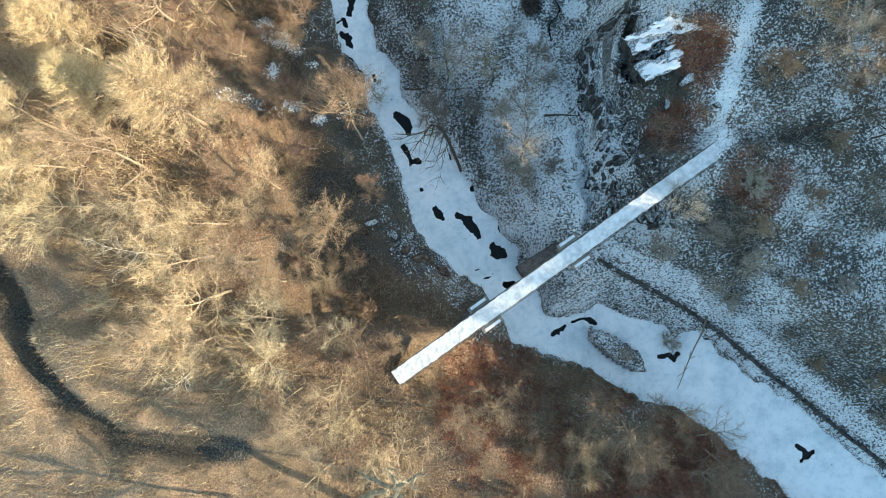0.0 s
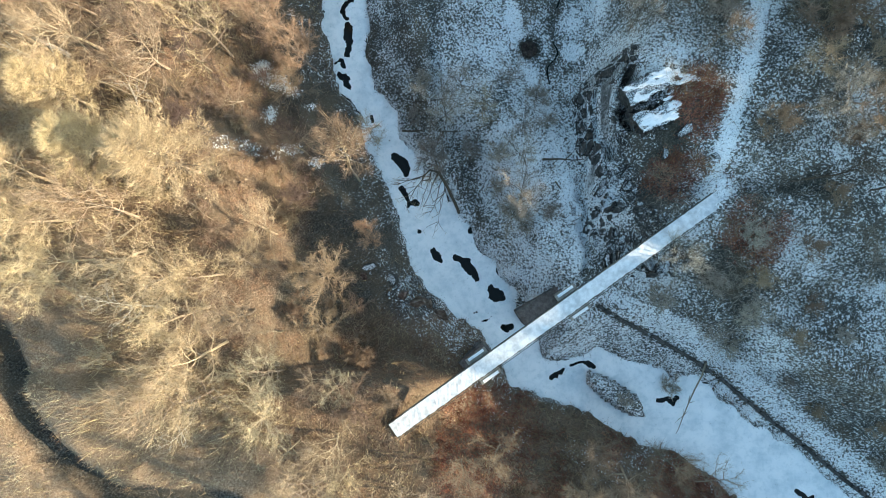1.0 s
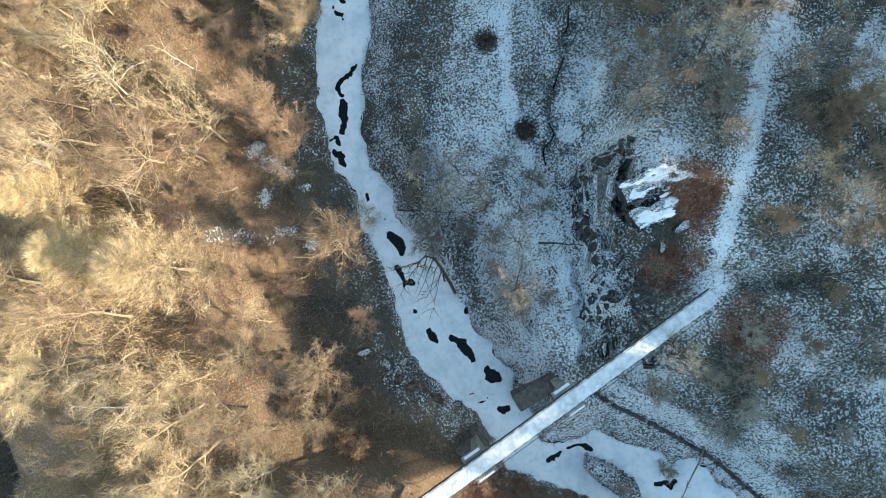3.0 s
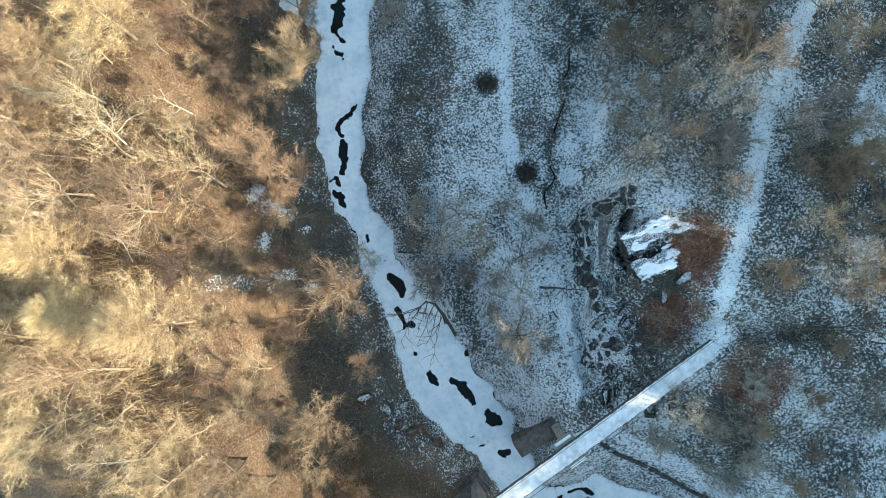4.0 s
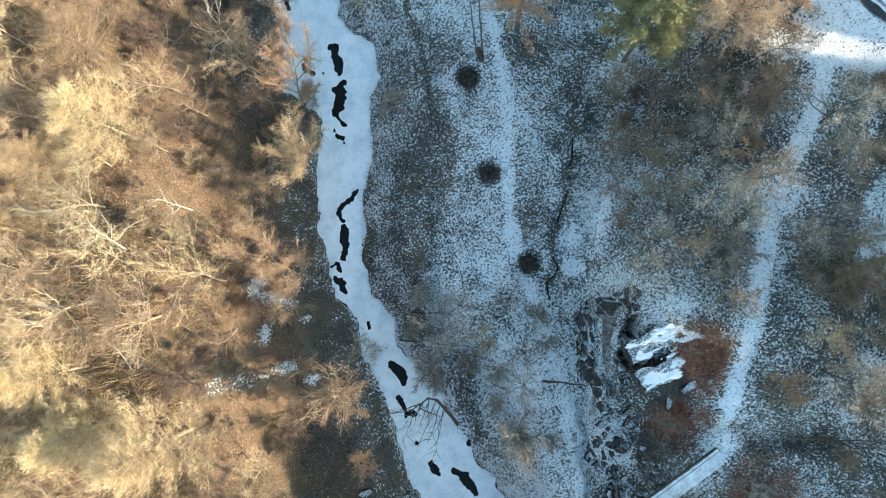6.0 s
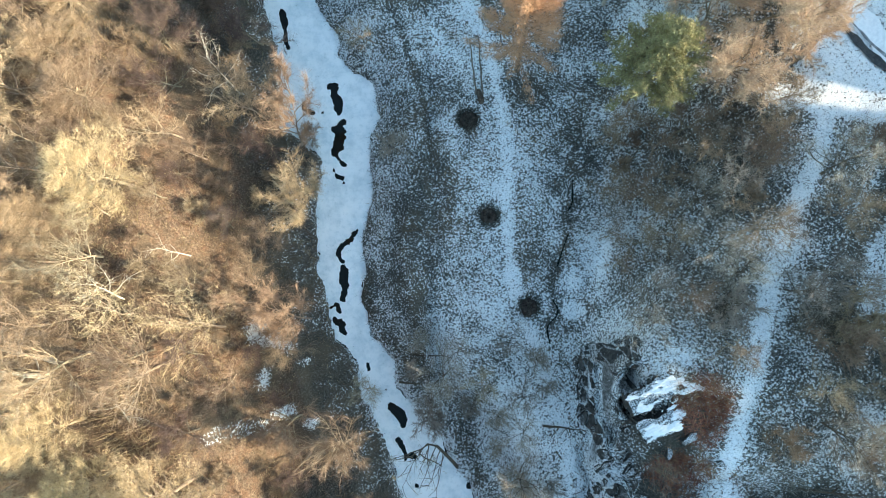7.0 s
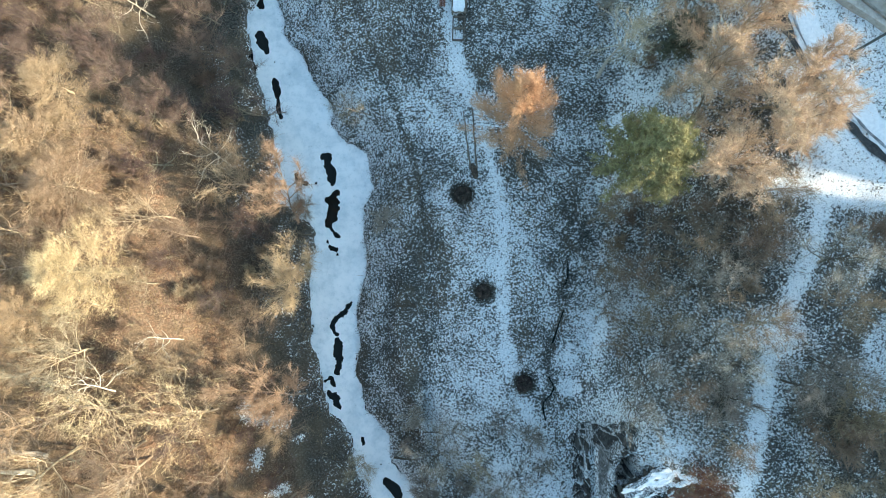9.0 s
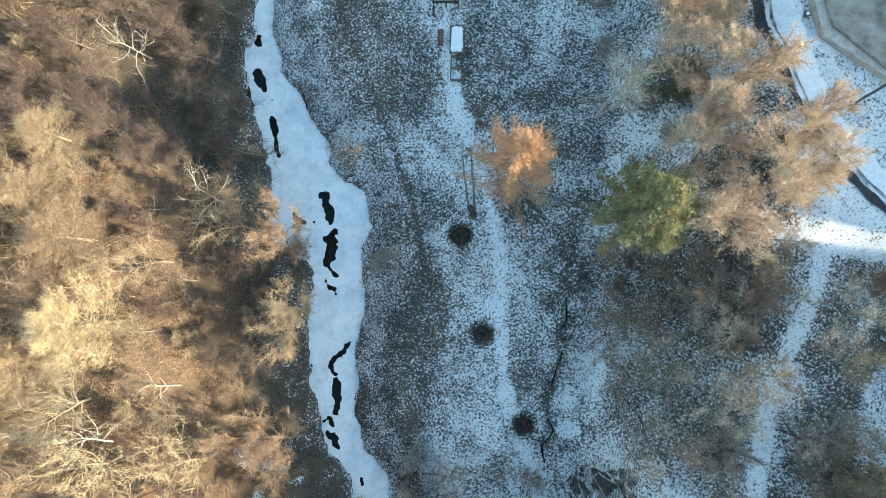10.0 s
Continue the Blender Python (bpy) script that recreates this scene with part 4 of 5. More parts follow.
def put(kind, x, y, size=1.0, turn=None, lean=(0, 0), slim=1.0):
    turn = (x * 37 + y * 91) % 360 if turn is None else turn
    if x < -23 and y > 66 and kind in ("brown", "brown2", "olive"):
        kind = "mauve"
    PLACED.append((x, y))
    if kind in FIRST:
        FIRST.discard(kind)
        return stand(KINDS[kind], x, y, turn, size, lean, slim)
    return plant(KINDS[kind], x, y, turn, size, lean, slim)


def put_top(kind, x, y, top, slim=1.0, lean=(0, 0), turn=None):
    """A tree whose crown reaches a known height above the stream."""
    own = max(v.co.z for c in KINDS[kind].children if c.name.startswith("crown") for v in c.data.vertices)
    return put(kind, x, y, (top - float(height(x, y))) / own, turn, lean, slim)


# trees that stand out on the wooded side
put_top("round", -17.7, 6.3, 19.6, 0.72)
put_top("round", -14.6, 18.3, 21.6, 0.62, (0, 4))
put_top("feathery", -29.9, 17.1, 32.4, 1.05)
put_top("feathery", -37.8, 49.2, 28.5, 1.15)
put_top("feathery", -43.5, 45.0, 27.5, 1.1)
put_top("feathery", -44.5, 40.5, 26.5, 1.1)
put_top("feathery", -41.4, 58.3, 24.0, 1.8)
put_top("feathery", -44.5, 63.0, 24.0, 1.8)
put_top("feathery", -37.0, 18.6, 31.5, 0.95)
put_top("feathery", -40.5, 24.0, 31.0, 0.95)
put_top("feathery", -43.5, 69.5, 23.5, 1.7)
put_top("limbed", -29.6, 33.0, 23.5, 0.95)
put_top("pink", -20.6, 33.6, 20.5, 0.62, (0, 8))
put_top("pink", -22.6, 57.2, 20.2, 0.55, (0, 6))
put_top("pink", -21.8, 51.4, 16.4, 0.85, (0, 7))
put_top("dead", -30.4, 63.6, 17.4, 0.6, (0, 5), 40)
put("gold", -27.5, 6.0, 0.8)
put("olive", -13.0, 24.4, 0.6)
put("dead", -33.7, 2.3, 0.95, 0, (0, -35))
put("gold3", -23.7, 10.9, 0.8)
put("olive", -35.4, -6.4, 0.5)
put("olive", -38.4, -2.4, 0.45)
put("dead", -29.0, -9.5, 0.5, 70, (0, -30))
put("gold3", -15.5, -15.7, 0.9)
put("gold", -7.5, -17.4, 0.8)
put("olive", -13.8, -5.8, 0.55)
put("limbed", -34.0, 29.2, 0.9)
put("limbed", -45.0, 34.0, 0.9)
put("limbed", -36.0, 12.0, 0.95)
put("limbed", -35.0, 56.0, 0.8)
put("limbed", -46.0, 18.0, 1.0)
put("limbed", -27.5, 60.5, 0.85)
put("limbed", -36.5, 35.0, 0.85)
put("dead", -39.1, 82.2, 1.0, 90)
put("mauve", -32.9, 83.5, 1.0)
put("brown", -34.5, 31.0, 0.9)
put("dead", -37.5, 36.5, 0.8, 200, (25, 0))
put("dead", -36.2, 23.6, 0.7, 150, (40, 15))
put("dead", -33.0, 41.5, 0.7, 300, (20, -15))
# tall tree and out-of-view snag, added to cast long shadows over the slope
put("gold2", -22.5, -23.2, 1.2)
put("snag", -12.5, -24.6, 1.0, None, (0, 0), 2.5)
# the shaded bank downstream
put("brown", 19.6, -19.4, 0.8)
put("brown2", 27.5, -24.0, 0.8)
put_top("gold3", -13.0, -14.4, 23.5, 0.80)
put_top("limbed", -19.1, -16.1, 24.5, 0.70)
put_top("limbed", -4.9, -17.5, 22.5, 0.70)
put_top("brown2", 18.6, -17.8, 16.5, 0.90)
put_top("brown2", 28.9, -21.5, 13.5, 0.90)
put_top("gold3", -10.3, -18.8, 23.5, 0.70)
put_top("brown", 24.0, -16.5, 12.5, 0.80)
put_top("brown2", 0.7, -20.6, 17.5, 0.80)
# the meadow and the gorge
put_top("grey", -3.4, 26.2, 11.6, 0.95)
put_top("olive", 1.6, 26.0, 12.4, 0.85)
put("greybush", -4.7, 21.5, 1.1)
put("greybush", 5.9, 13.4, 1.1)
put_top("grey", 5.7, 14.4, 18.6, 0.55)
put_top("rusty", -12.4, 10.6, 9.4, 1.1)
put_top("grey", 18.8, 34.6, 22.6, 0.55)
put_top("limbed", 27.8, 43.8, 25.4, 0.85)
put("brown2", -17.0, -1.0, 0.8)
put("brown2", -14.0, 1.6, 0.5)
put("brown", -21.5, -0.5, 0.7)
put("bush", -12.5, -7.6, 1.0)
put("bush", -13.4, -3.4, 1.1)
put("spray", 27.9, -19.9, 1.0, 20, (-12, 38))
put("greybush", 25.6, -8.4, 0.6)
put("greybush", 19.0, -9.6, 0.45)
put("grey", 20.3, 38.0, 0.85)
put("greybush", 27.2, 35.5, 1.2)
put("olive", -12.4, 70.4, 0.55, 0, (0, -30))
put("greybush", -9.8, 56.3, 0.9)
put("greybush", -21.7, 58.1, 0.75)
put("dark", -9.0, 58.6, 0.42, 200, (0, -45))
# the plateau by the path
put("bush", 37.1, 32.3, 1.3)
put("grey", 36.8, 23.9, 1.0)
put("dark", 35.7, 16.2, 1.15, 30, (20, 50))
put("dark", 2.6, 25.2, 0.7, 60)
put("dark", -3.6, 24.4, 0.6, 200)
put("dark", 12.6, 27.5, 0.4, 100)
put("grey", 37.8, 49.7, 1.0)
put("grey", 33.6, 40.7 - 3, 0.8)
put("bush", 39.1, 34.7, 1.3)
put("pale", 17.6, 74.4, 0.88, 0, (-3, -2), 1.15)

_rng = random.Random(77)


def wood(count, box_, kinds, gap, size=(0.75, 1.2), keep=None):
    x0, y0, x1, y1 = box_
    made = tries = 0
    while made < count and tries < count * 30:
        tries += 1
        x, y = _rng.uniform(x0, x1), _rng.uniform(y0, y1)
        if shore(np.array(x), np.array(y)) < 1.2 or away(x, y, PATH) < 3.3 or away(x, y, [(B0.x - 3, B0.y - 2), (B1.x + 2, B1.y + 1.5)]) < 3.0 or (keep and not keep(x, y)):
            continue
        if any((x - a) ** 2 + (y - b) ** 2 < gap * gap for a, b in PLACED):
            continue
        put(_rng.choice(kinds), x, y, _rng.uniform(*size), _rng.uniform(0, 360), (_rng.uniform(-6, 6), _rng.uniform(-6, 6)))
        made += 1


brow = lambda x, y: np.interp(y, STATION, BROW_L)
GULLY = [(-62, 12), (-54, 4), (-49.5, -2.3), (-46.2, -8.9), (-43.1, -12.4), (-37.2, -16.8), (-24.4, -18.2)]
clear = lambda x, y: not (away(x, y, GULLY) < 5.5 or (-54 < x < -32 and -16 < y < 5) or (x < -25 and y < -8))
wood(54, (-59, -38, -26, 66), ["gold", "gold2", "gold3", "limbed"], 3.5, (0.7, 1.1), keep=lambda x, y: x < brow(x, y) - 4 - max(0, y - 34) * 0.12 and clear(x, y))
wood(40, (-58, 58, -24, 98), ["mauve", "mauve", "mauve", "brown"], 3.3, (0.7, 1.05))
wood(30, (-60, -38, -14, 60), ["brown", "brown2", "limbed", "olive"], 3.6, (0.65, 1.0), keep=lambda x, y: brow(x, y) - 14 < x < brow(x, y) and clear(x, y))
wood(66, (-50, -38, -8, 100), ["brown", "mauve", "brown2", "bush", "bush"], 2.8, (0.5, 0.9), keep=lambda x, y: brow(x, y) - 4 < x < np.interp(y, STATION, FOOT_L) + 2 and clear(x, y))
wood(26, (-8, -38, 44, -13), ["brown", "brown2", "bush", "bush"], 3.0, (0.6, 0.95), keep=lambda x, y: x < np.interp(y, [-36, -13], [40, 12]))
wood(36, (26, 14, 54, 55), ["grey", "bush", "brown2", "bush"], 3.2, (0.6, 1.0), keep=lambda x, y: abs(y - 57.5 + 0.2126 * (x - 36)) > 3.5 and not (40 < x < 47 and 35 < y < 45))
wood(30, (18, -20, 56, 12), ["greybush", "greybush", "grey", "bush"], 4.0, (0.45, 0.8), keep=lambda x, y: away(x, y, CANAL) > 3)
wood(12, (-9, 12, 10, 31), ["greybush", "greybush", "grey"], 3.4, (0.5, 0.75))
wood(30, (17, 36, 33, 60), ["grey", "brown2", "bush", "brown2", "brown"], 2.6, (0.5, 0.9))
wood(8, (14, 62, 26, 98), ["greybush", "bush"], 3.5, (0.5, 0.9))

# unseen wooded crest added to shade the valley, with two gaps for the sun
for _i in range(46):
    _y = -62 + 3.2 * _i
    if not (2 < _y < 12.5 or 41 < _y < 68 or -35 < _y < -29 or -13 < _y < -7):
        put(("brown2", "bush", "grey", "bush")[_i % 4], 108 + 3 * math.sin(_i * 2.3), _y + _rng.uniform(-1, 1), 0.75 + 0.2 * math.sin(_i * 1.3))

larch = needle_tree("larch", 31, 24.5, 5.8, BARK_GREY, TWIG_RUST, "tall bare larch with rusty orange shoots", 24, 5, 46, 0.75, 0.08, 0.3, 0.024, 0.9, 0.42, 0.05, 0.4)
stand(larch, 6.3, 65.7)
pine = needle_tree("pine", 32, 22, 6.2, BARK_GREY, NEEDLES, "broad green pine on the edge of the meadow", 15, 8, 80, 0.40, 0.03, 0.42)
stand(pine, 19.6, 60.8)
tan_tree = bare_tree(33, 15, 5.6, BARK_GREY, LEAF_TAN, "large tree with withered tan leaves beside the road", 16, 11, 46, 0.25, 0.05, 1.1, 0.024, 2)
stand(tan_tree, 27.6, 72.8, 20, 0.92)
for _x, _y, _turn, _s in ((26.6, 79.6, 130, 0.9), (31.4, 66.4, 250, 0.9), (35.4, 67.6, 70, 0.6), (25.4, 86.5, 300, 0.95), (26.6, 66.8, 90, 0.85), (28.2, 60.6, 190, 0.8), (33.6, 62.4, 10, 0.5)):
    plant(tan_tree, _x, _y, _turn, _s)
yew = needle_tree("yew", 34, 6.5, 2.6, BARK_DARK, NEEDLES_DARK, "dark round yew in the shade of the roadside trees", 9, 8, 40, 0.35, 0.02, 0.15)
stand(yew, 26.1, 76.4, 0, 0.8, (0, 0), 1.5)
for _k in FIRST:
    raise RuntimeError("unused kind " + _k)


def make_arching_tree():
    """A dark tree that leans out from the meadow's bank and bows over the ice."""
    ob = tagged(new("arching_tree"), "dark crooked tree bowed over the frozen stream", "tree")
    ob.location = (-1.5, 14.2, float(height(-1.5, 14.2)) - 0.3)
    rng = random.Random(51)
    tv, tf, cv, cf = [], [], [], []
    bow = [Vector(p) for p in ((0, 0, 0), (-0.6, 1.3, 1.9), (-1.5, 3.0, 4.6), (-2.4, 4.4, 6.4), (-3.5, 4.7, 6.8), (-4.4, 3.9, 6.5), (-4.7, 2.5, 6.1))]
    tube(tv, tf, bow, [0.24, 0.22, 0.2, 0.18, 0.15, 0.11, 0.05], 6)
    for i in range(11):
        k = 2 + i % 4
        at = bow[k].lerp(bow[k + 1], rng.random())
        limb = bent(rng, at, Vector((rng.uniform(-0.7, 0.7), -1 + 0.9 * (i % 3 == 0), rng.uniform(-0.1, 0.5))), rng.uniform(3.0, 7.0), 6, 0.22, -0.02)
        r = rng.uniform(0.05, 0.09)
        tube(tv, tf, limb, [r * (1 - 0.12 * j) for j in range(7)], 4)
        for _ in range(5):
            q = rng.randrange(1, 6)
            sub = bent(rng, limb[q], (limb[q + 1] - limb[q]).normalized() + Vector((rng.uniform(-1, 1), rng.uniform(-1, 1), rng.uniform(-0.3, 0.5))), rng.uniform(1.0, 2.6), 3, 0.25, 0)
            tube(tv, tf, sub, [0.035, 0.03, 0.02, 0.01], 3)
            for _ in range(4):
                b = sub[rng.randrange(1, 4)]
                spike(cv, cf, b, b + Vector((rng.uniform(-1, 1), rng.uniform(-1, 1), rng.uniform(-0.4, 0.6))) * 0.9, 0.018, rng)
    mesh_part("trunk", tv, tf, BARK_DARK, ob)
    mesh_part("crown", cv, cf, TWIG_OLIVE, ob)
    return ob


make_arching_tree()

# ---- undergrowth: too many stalks to count ----
def stalks(name, label, mat, count, area, density, length, width, flat=0.5, tuft=5, seed=1, spread_=0.25, lift=0.0, edge=0.25):
    """Loose stalks in tufts over the ground, one thin blade each."""
    rg = np.random.default_rng(seed)
    x0, y0, x1, y1 = area
    cx, cy = rg.uniform(x0, x1, count), rg.uniform(y0, y1, count)
    ok = (rg.random(count) < density(cx, cy)) & (shore(cx, cy) > edge)
    cx, cy = cx[ok].repeat(tuft), cy[ok].repeat(tuft)
    cx, cy = cx + rg.normal(0, spread_, len(cx)), cy + rg.normal(0, spread_, len(cx))
    n = len(cx)
    a, tilt = rg.uniform(0, 2 * np.pi, n), rg.uniform(0, 1, n) ** flat * 1.45
    ln = length * rg.uniform(0.45, 1.25, n)
    d = np.column_stack([np.cos(a) * np.sin(tilt), np.sin(a) * np.sin(tilt), np.cos(tilt)]) * ln[:, None]
    b = a + rg.uniform(1.0, 2.1, n)
    w = np.column_stack([np.cos(b), np.sin(b), rg.uniform(-0.3, 0.3, n)]) * (width * rg.uniform(0.5, 1.3, n))[:, None] / 2
    p = np.column_stack([cx, cy, height(cx, cy) - 0.03 + lift])
    co = np.stack([p - w, p + w, p + d], 1).reshape(-1, 3)
    me = bpy.data.meshes.new(name)
    me.vertices.add(3 * n)
    me.vertices.foreach_set("co", co.ravel())
    me.loops.add(3 * n)
    me.loops.foreach_set("vertex_index", np.arange(3 * n))
    me.polygons.add(n)
    me.polygons.foreach_set("loop_start", np.arange(0, 3 * n, 3))
    me.update(calc_edges=True)
    me.materials.append(mat)
    return tagged(new(name, me), label, "undergrowth", kind="stuff")


WHOLE = (-68, -38, 60, 98)
patchy = lambda x, y, s, seed: smooth(0.42, 0.62, fractal(x, y, s, seed))
stalks("dry_bracken", "brown dead bracken and brambles over the leafy slope", STALK_BROWN, 60000, WHOLE, lambda x, y: masks(x, y)[1] * (1 - masks(x, y)[0]) * patchy(x, y, 6, 91), 0.9, 0.07, seed=1)
stalks("straw_grass", "pale dry grass over the sunny slope", STALK_STRAW, 52000, (-68, -38, 10, 98), lambda x, y: masks(x, y)[1] * patchy(x, y, 8, 93) * (0.25 + 0.75 * masks(x, y)[3]), 0.8, 0.06, seed=2)
stalks("dead_stalks", "dark dead stalks in the snowy meadow", STALK_DARK, 75000, (-22, -38, 60, 98), lambda x, y: (1 - masks(x, y)[1]) * smooth(0.75, 0.25, masks(x, y)[0]), 0.5, 0.045, seed=3, tuft=3, spread_=0.5)
stalks("frosted_grass", "frosted grass tufts in the meadow", STALK_FROST, 42000, (-22, -38, 60, 98), lambda x, y: (1 - masks(x, y)[1]) * smooth(0.1, 0.5, masks(x, y)[0]) * smooth(0.95, 0.7, masks(x, y)[0]), 0.45, 0.055, seed=4, tuft=3, spread_=0.4)
stalks("rusty_bracken", "rust-red bracken on the rocky plateau", STALK_RUST, 22000, (15, 3, 45, 34), lambda x, y: (away(x, y, PATH) > 1.5) * np.maximum(blob(x, y, 25.0, 24.6, 3.4, 4.4), np.maximum(blob(x, y, 24.3, 17.0, 4.4, 3.0), 0.9 * blob(x, y, 31.3, 10.5, 4.2, 4.2, -20))) * smooth(0.3, 0.6, fractal(x, y, 2.5, 103)), 0.7, 0.07, seed=5)
stalks("sapling_thicket", "hazy thicket of thin pale saplings over the sunny bank", STALK_STRAW, 24000, (-68, -38, -8, 98), lambda x, y: masks(x, y)[1] * smooth(0, -5, x - brow(x, y)) * patchy(x, y, 9, 95) * np.interp(y, [30, 45], [1, 0.3]) * smooth(2, 5, away(x, y, GULLY)) * (1 - smooth(-25, -29, x) * smooth(-9, -13, y)), 2.4, 0.05, 1.2, 5, 6, 0.35)
stalks("bramble_thicket", "brown brambles and thin saplings on the shaded bank", STALK_BROWN, 52000, (-50, -38, 45, 98), lambda x, y: masks(x, y)[1] * smooth(-6, 0, x - brow(x, y)) * patchy(x, y, 6, 97) * (x < 40), 1.6, 0.05, 1.0, 5, 7, 0.4)
stalks("path_thicket", "grey-brown scrub on both sides of the path", TWIG_GREY, 16000, (16, -20, 60, 98), lambda x, y: smooth(-8, 0, x - np.interp(y, STATION, BROW_R)) * patchy(x, y, 7, 99) * (away(x, y, PATH) > 2.0) * smooth(58, 54, y), 1.6, 0.04, 1.0, 4, 8, 0.4)
stalks("bank_sedge", "dead brown sedge hanging over the edges of the ice", STALK_DARK, 60000, (-34, -34, 60, 98), lambda x, y: smooth(1.5, 0.2, shore(x, y)) * 0.9, 0.75, 0.05, 0.6, 5, 9, 0.2, 0.0, -0.05)
stalks("red_bracken", "rust-brown bracken on the shaded bank downstream", STALK_RUST, 26000, (-4, -38, 44, -8), lambda x, y: masks(x, y)[1] * patchy(x, y, 5, 101) * (1 - masks(x, y)[3]), 0.8, 0.07, seed=10)

# ---- rocks of the gorge ----
def rock_mesh(seed):
    """An angular slab: an uneven many-sided block, broken along its length."""
    rng = random.Random(seed)
    bm = bmesh.new()
    n = rng.randrange(6, 9)
    turns = sorted(rng.uniform(0, 2 * math.pi) * 0.35 + 2 * math.pi * k / n for k in range(n))
    slope = rng.uniform(-0.25, 0.25), rng.uniform(-0.25, 0.25)
    rows = []
    for f, z in ((1.08, -1.4), (1.0, -0.1), (0.9, 0.25), (0.55, 0.38)):
        rows.append([])
        for k, a in enumerate(turns):
            r = (0.8 + 0.3 * ((seed * 7 + k * 5) % 9) / 9) * f * rng.uniform(0.94, 1.06)
            x, y = r * math.cos(a), r * math.sin(a)
            rows[-1].append(bm.verts.new((x, y, z + (x * slope[0] + y * slope[1] if z > -1 else 0) + rng.uniform(-0.05, 0.05))))
    for a, b in zip(rows, rows[1:]):
        for k in range(n):
            bm.faces.new((a[k], a[(k + 1) % n], b[(k + 1) % n], b[k]))
    bm.faces.new(rows[-1])
    bm.faces.new(rows[0][::-1])
    me = bpy.data.meshes.new("rock")
    bm.to_mesh(me)
    bm.free()
    return me


ROCKS = [rock_mesh(100 + k) for k in range(12)]
for _me in ROCKS:
    _me.materials.append(ROCK_SNOWY)


BOULDERS = [rock_mesh(200 + k) for k in range(5)]
for _me in BOULDERS:
    _me.materials.append(BOULDER)


def put_rock(x, y, size, stretch, turn, lift=0.0, tilt=0.0, brown=False):
    if brown:
        ob = tagged(new("boulder", BOULDERS[int(abs(x * 7 + y * 13)) % 5]), "brown boulder on the bank of the stream", "rock", group="boulders of the bank")
    else:
        ob = tagged(new("rock", ROCKS[int(abs(x * 7 + y * 13)) % 12]), "dark blocky gorge rock with snow on its ledges", "rock", group="rocks of the gorge")
    ob.matrix_world = pose(x, y, float(height(x, y)) + lift + 0.25 * size, tilt, 0, turn) @ Matrix.Diagonal((size * stretch, size, size * 1.1, 1))
    return ob


_rr = random.Random(9)
_seat = []
for _ in range(9):
    y = _rr.uniform(9, 19)
    f, b = np.interp(y, STATION, FOOT_R), np.interp(y, STATION, BROW_R)
    x = f + (b - f) * _rr.uniform(-0.35, 1.05)
    _s = _rr.uniform(0.22, 0.55)
    if any(abs(x - a) < 0.95 * (_s + c) and abs(y - d) < 1.6 * (_s + c) for a, d, c in _seat) or away(x, y, [(18.0, 28.4), (18.5, 25), (19.0, 22.4)]) < 1.0:
        continue
    _seat.append((x, y, _s))
    put_rock(x, y, _s, _rr.uniform(1.4, 2.1), _rr.uniform(75, 112), 0, _rr.uniform(-12, 12))
for _ in range(46):
    _u, _v, _s = _rr.gauss(0, 2.6), _rr.gauss(0, 1.0), _rr.uniform(0.25, 0.75)
    x, y = -7.6 + 0.80 * _u - 0.6 * _v, 3.4 - 0.6 * _u - 0.80 * _v
    if shore(np.array(x), np.array(y)) < 0.6 or any((x - a) ** 2 + (y - d) ** 2 < (0.9 * (_s + c)) ** 2 for a, d, c in _seat):
        continue
    _seat.append((x, y, _s))
    put_rock(x, y, _s, _rr.uniform(1.2, 1.9), _rr.uniform(0, 180), _rr.uniform(-0.15, 0.2), _rr.uniform(-20, 20), brown=_rr.random() < 0.35)


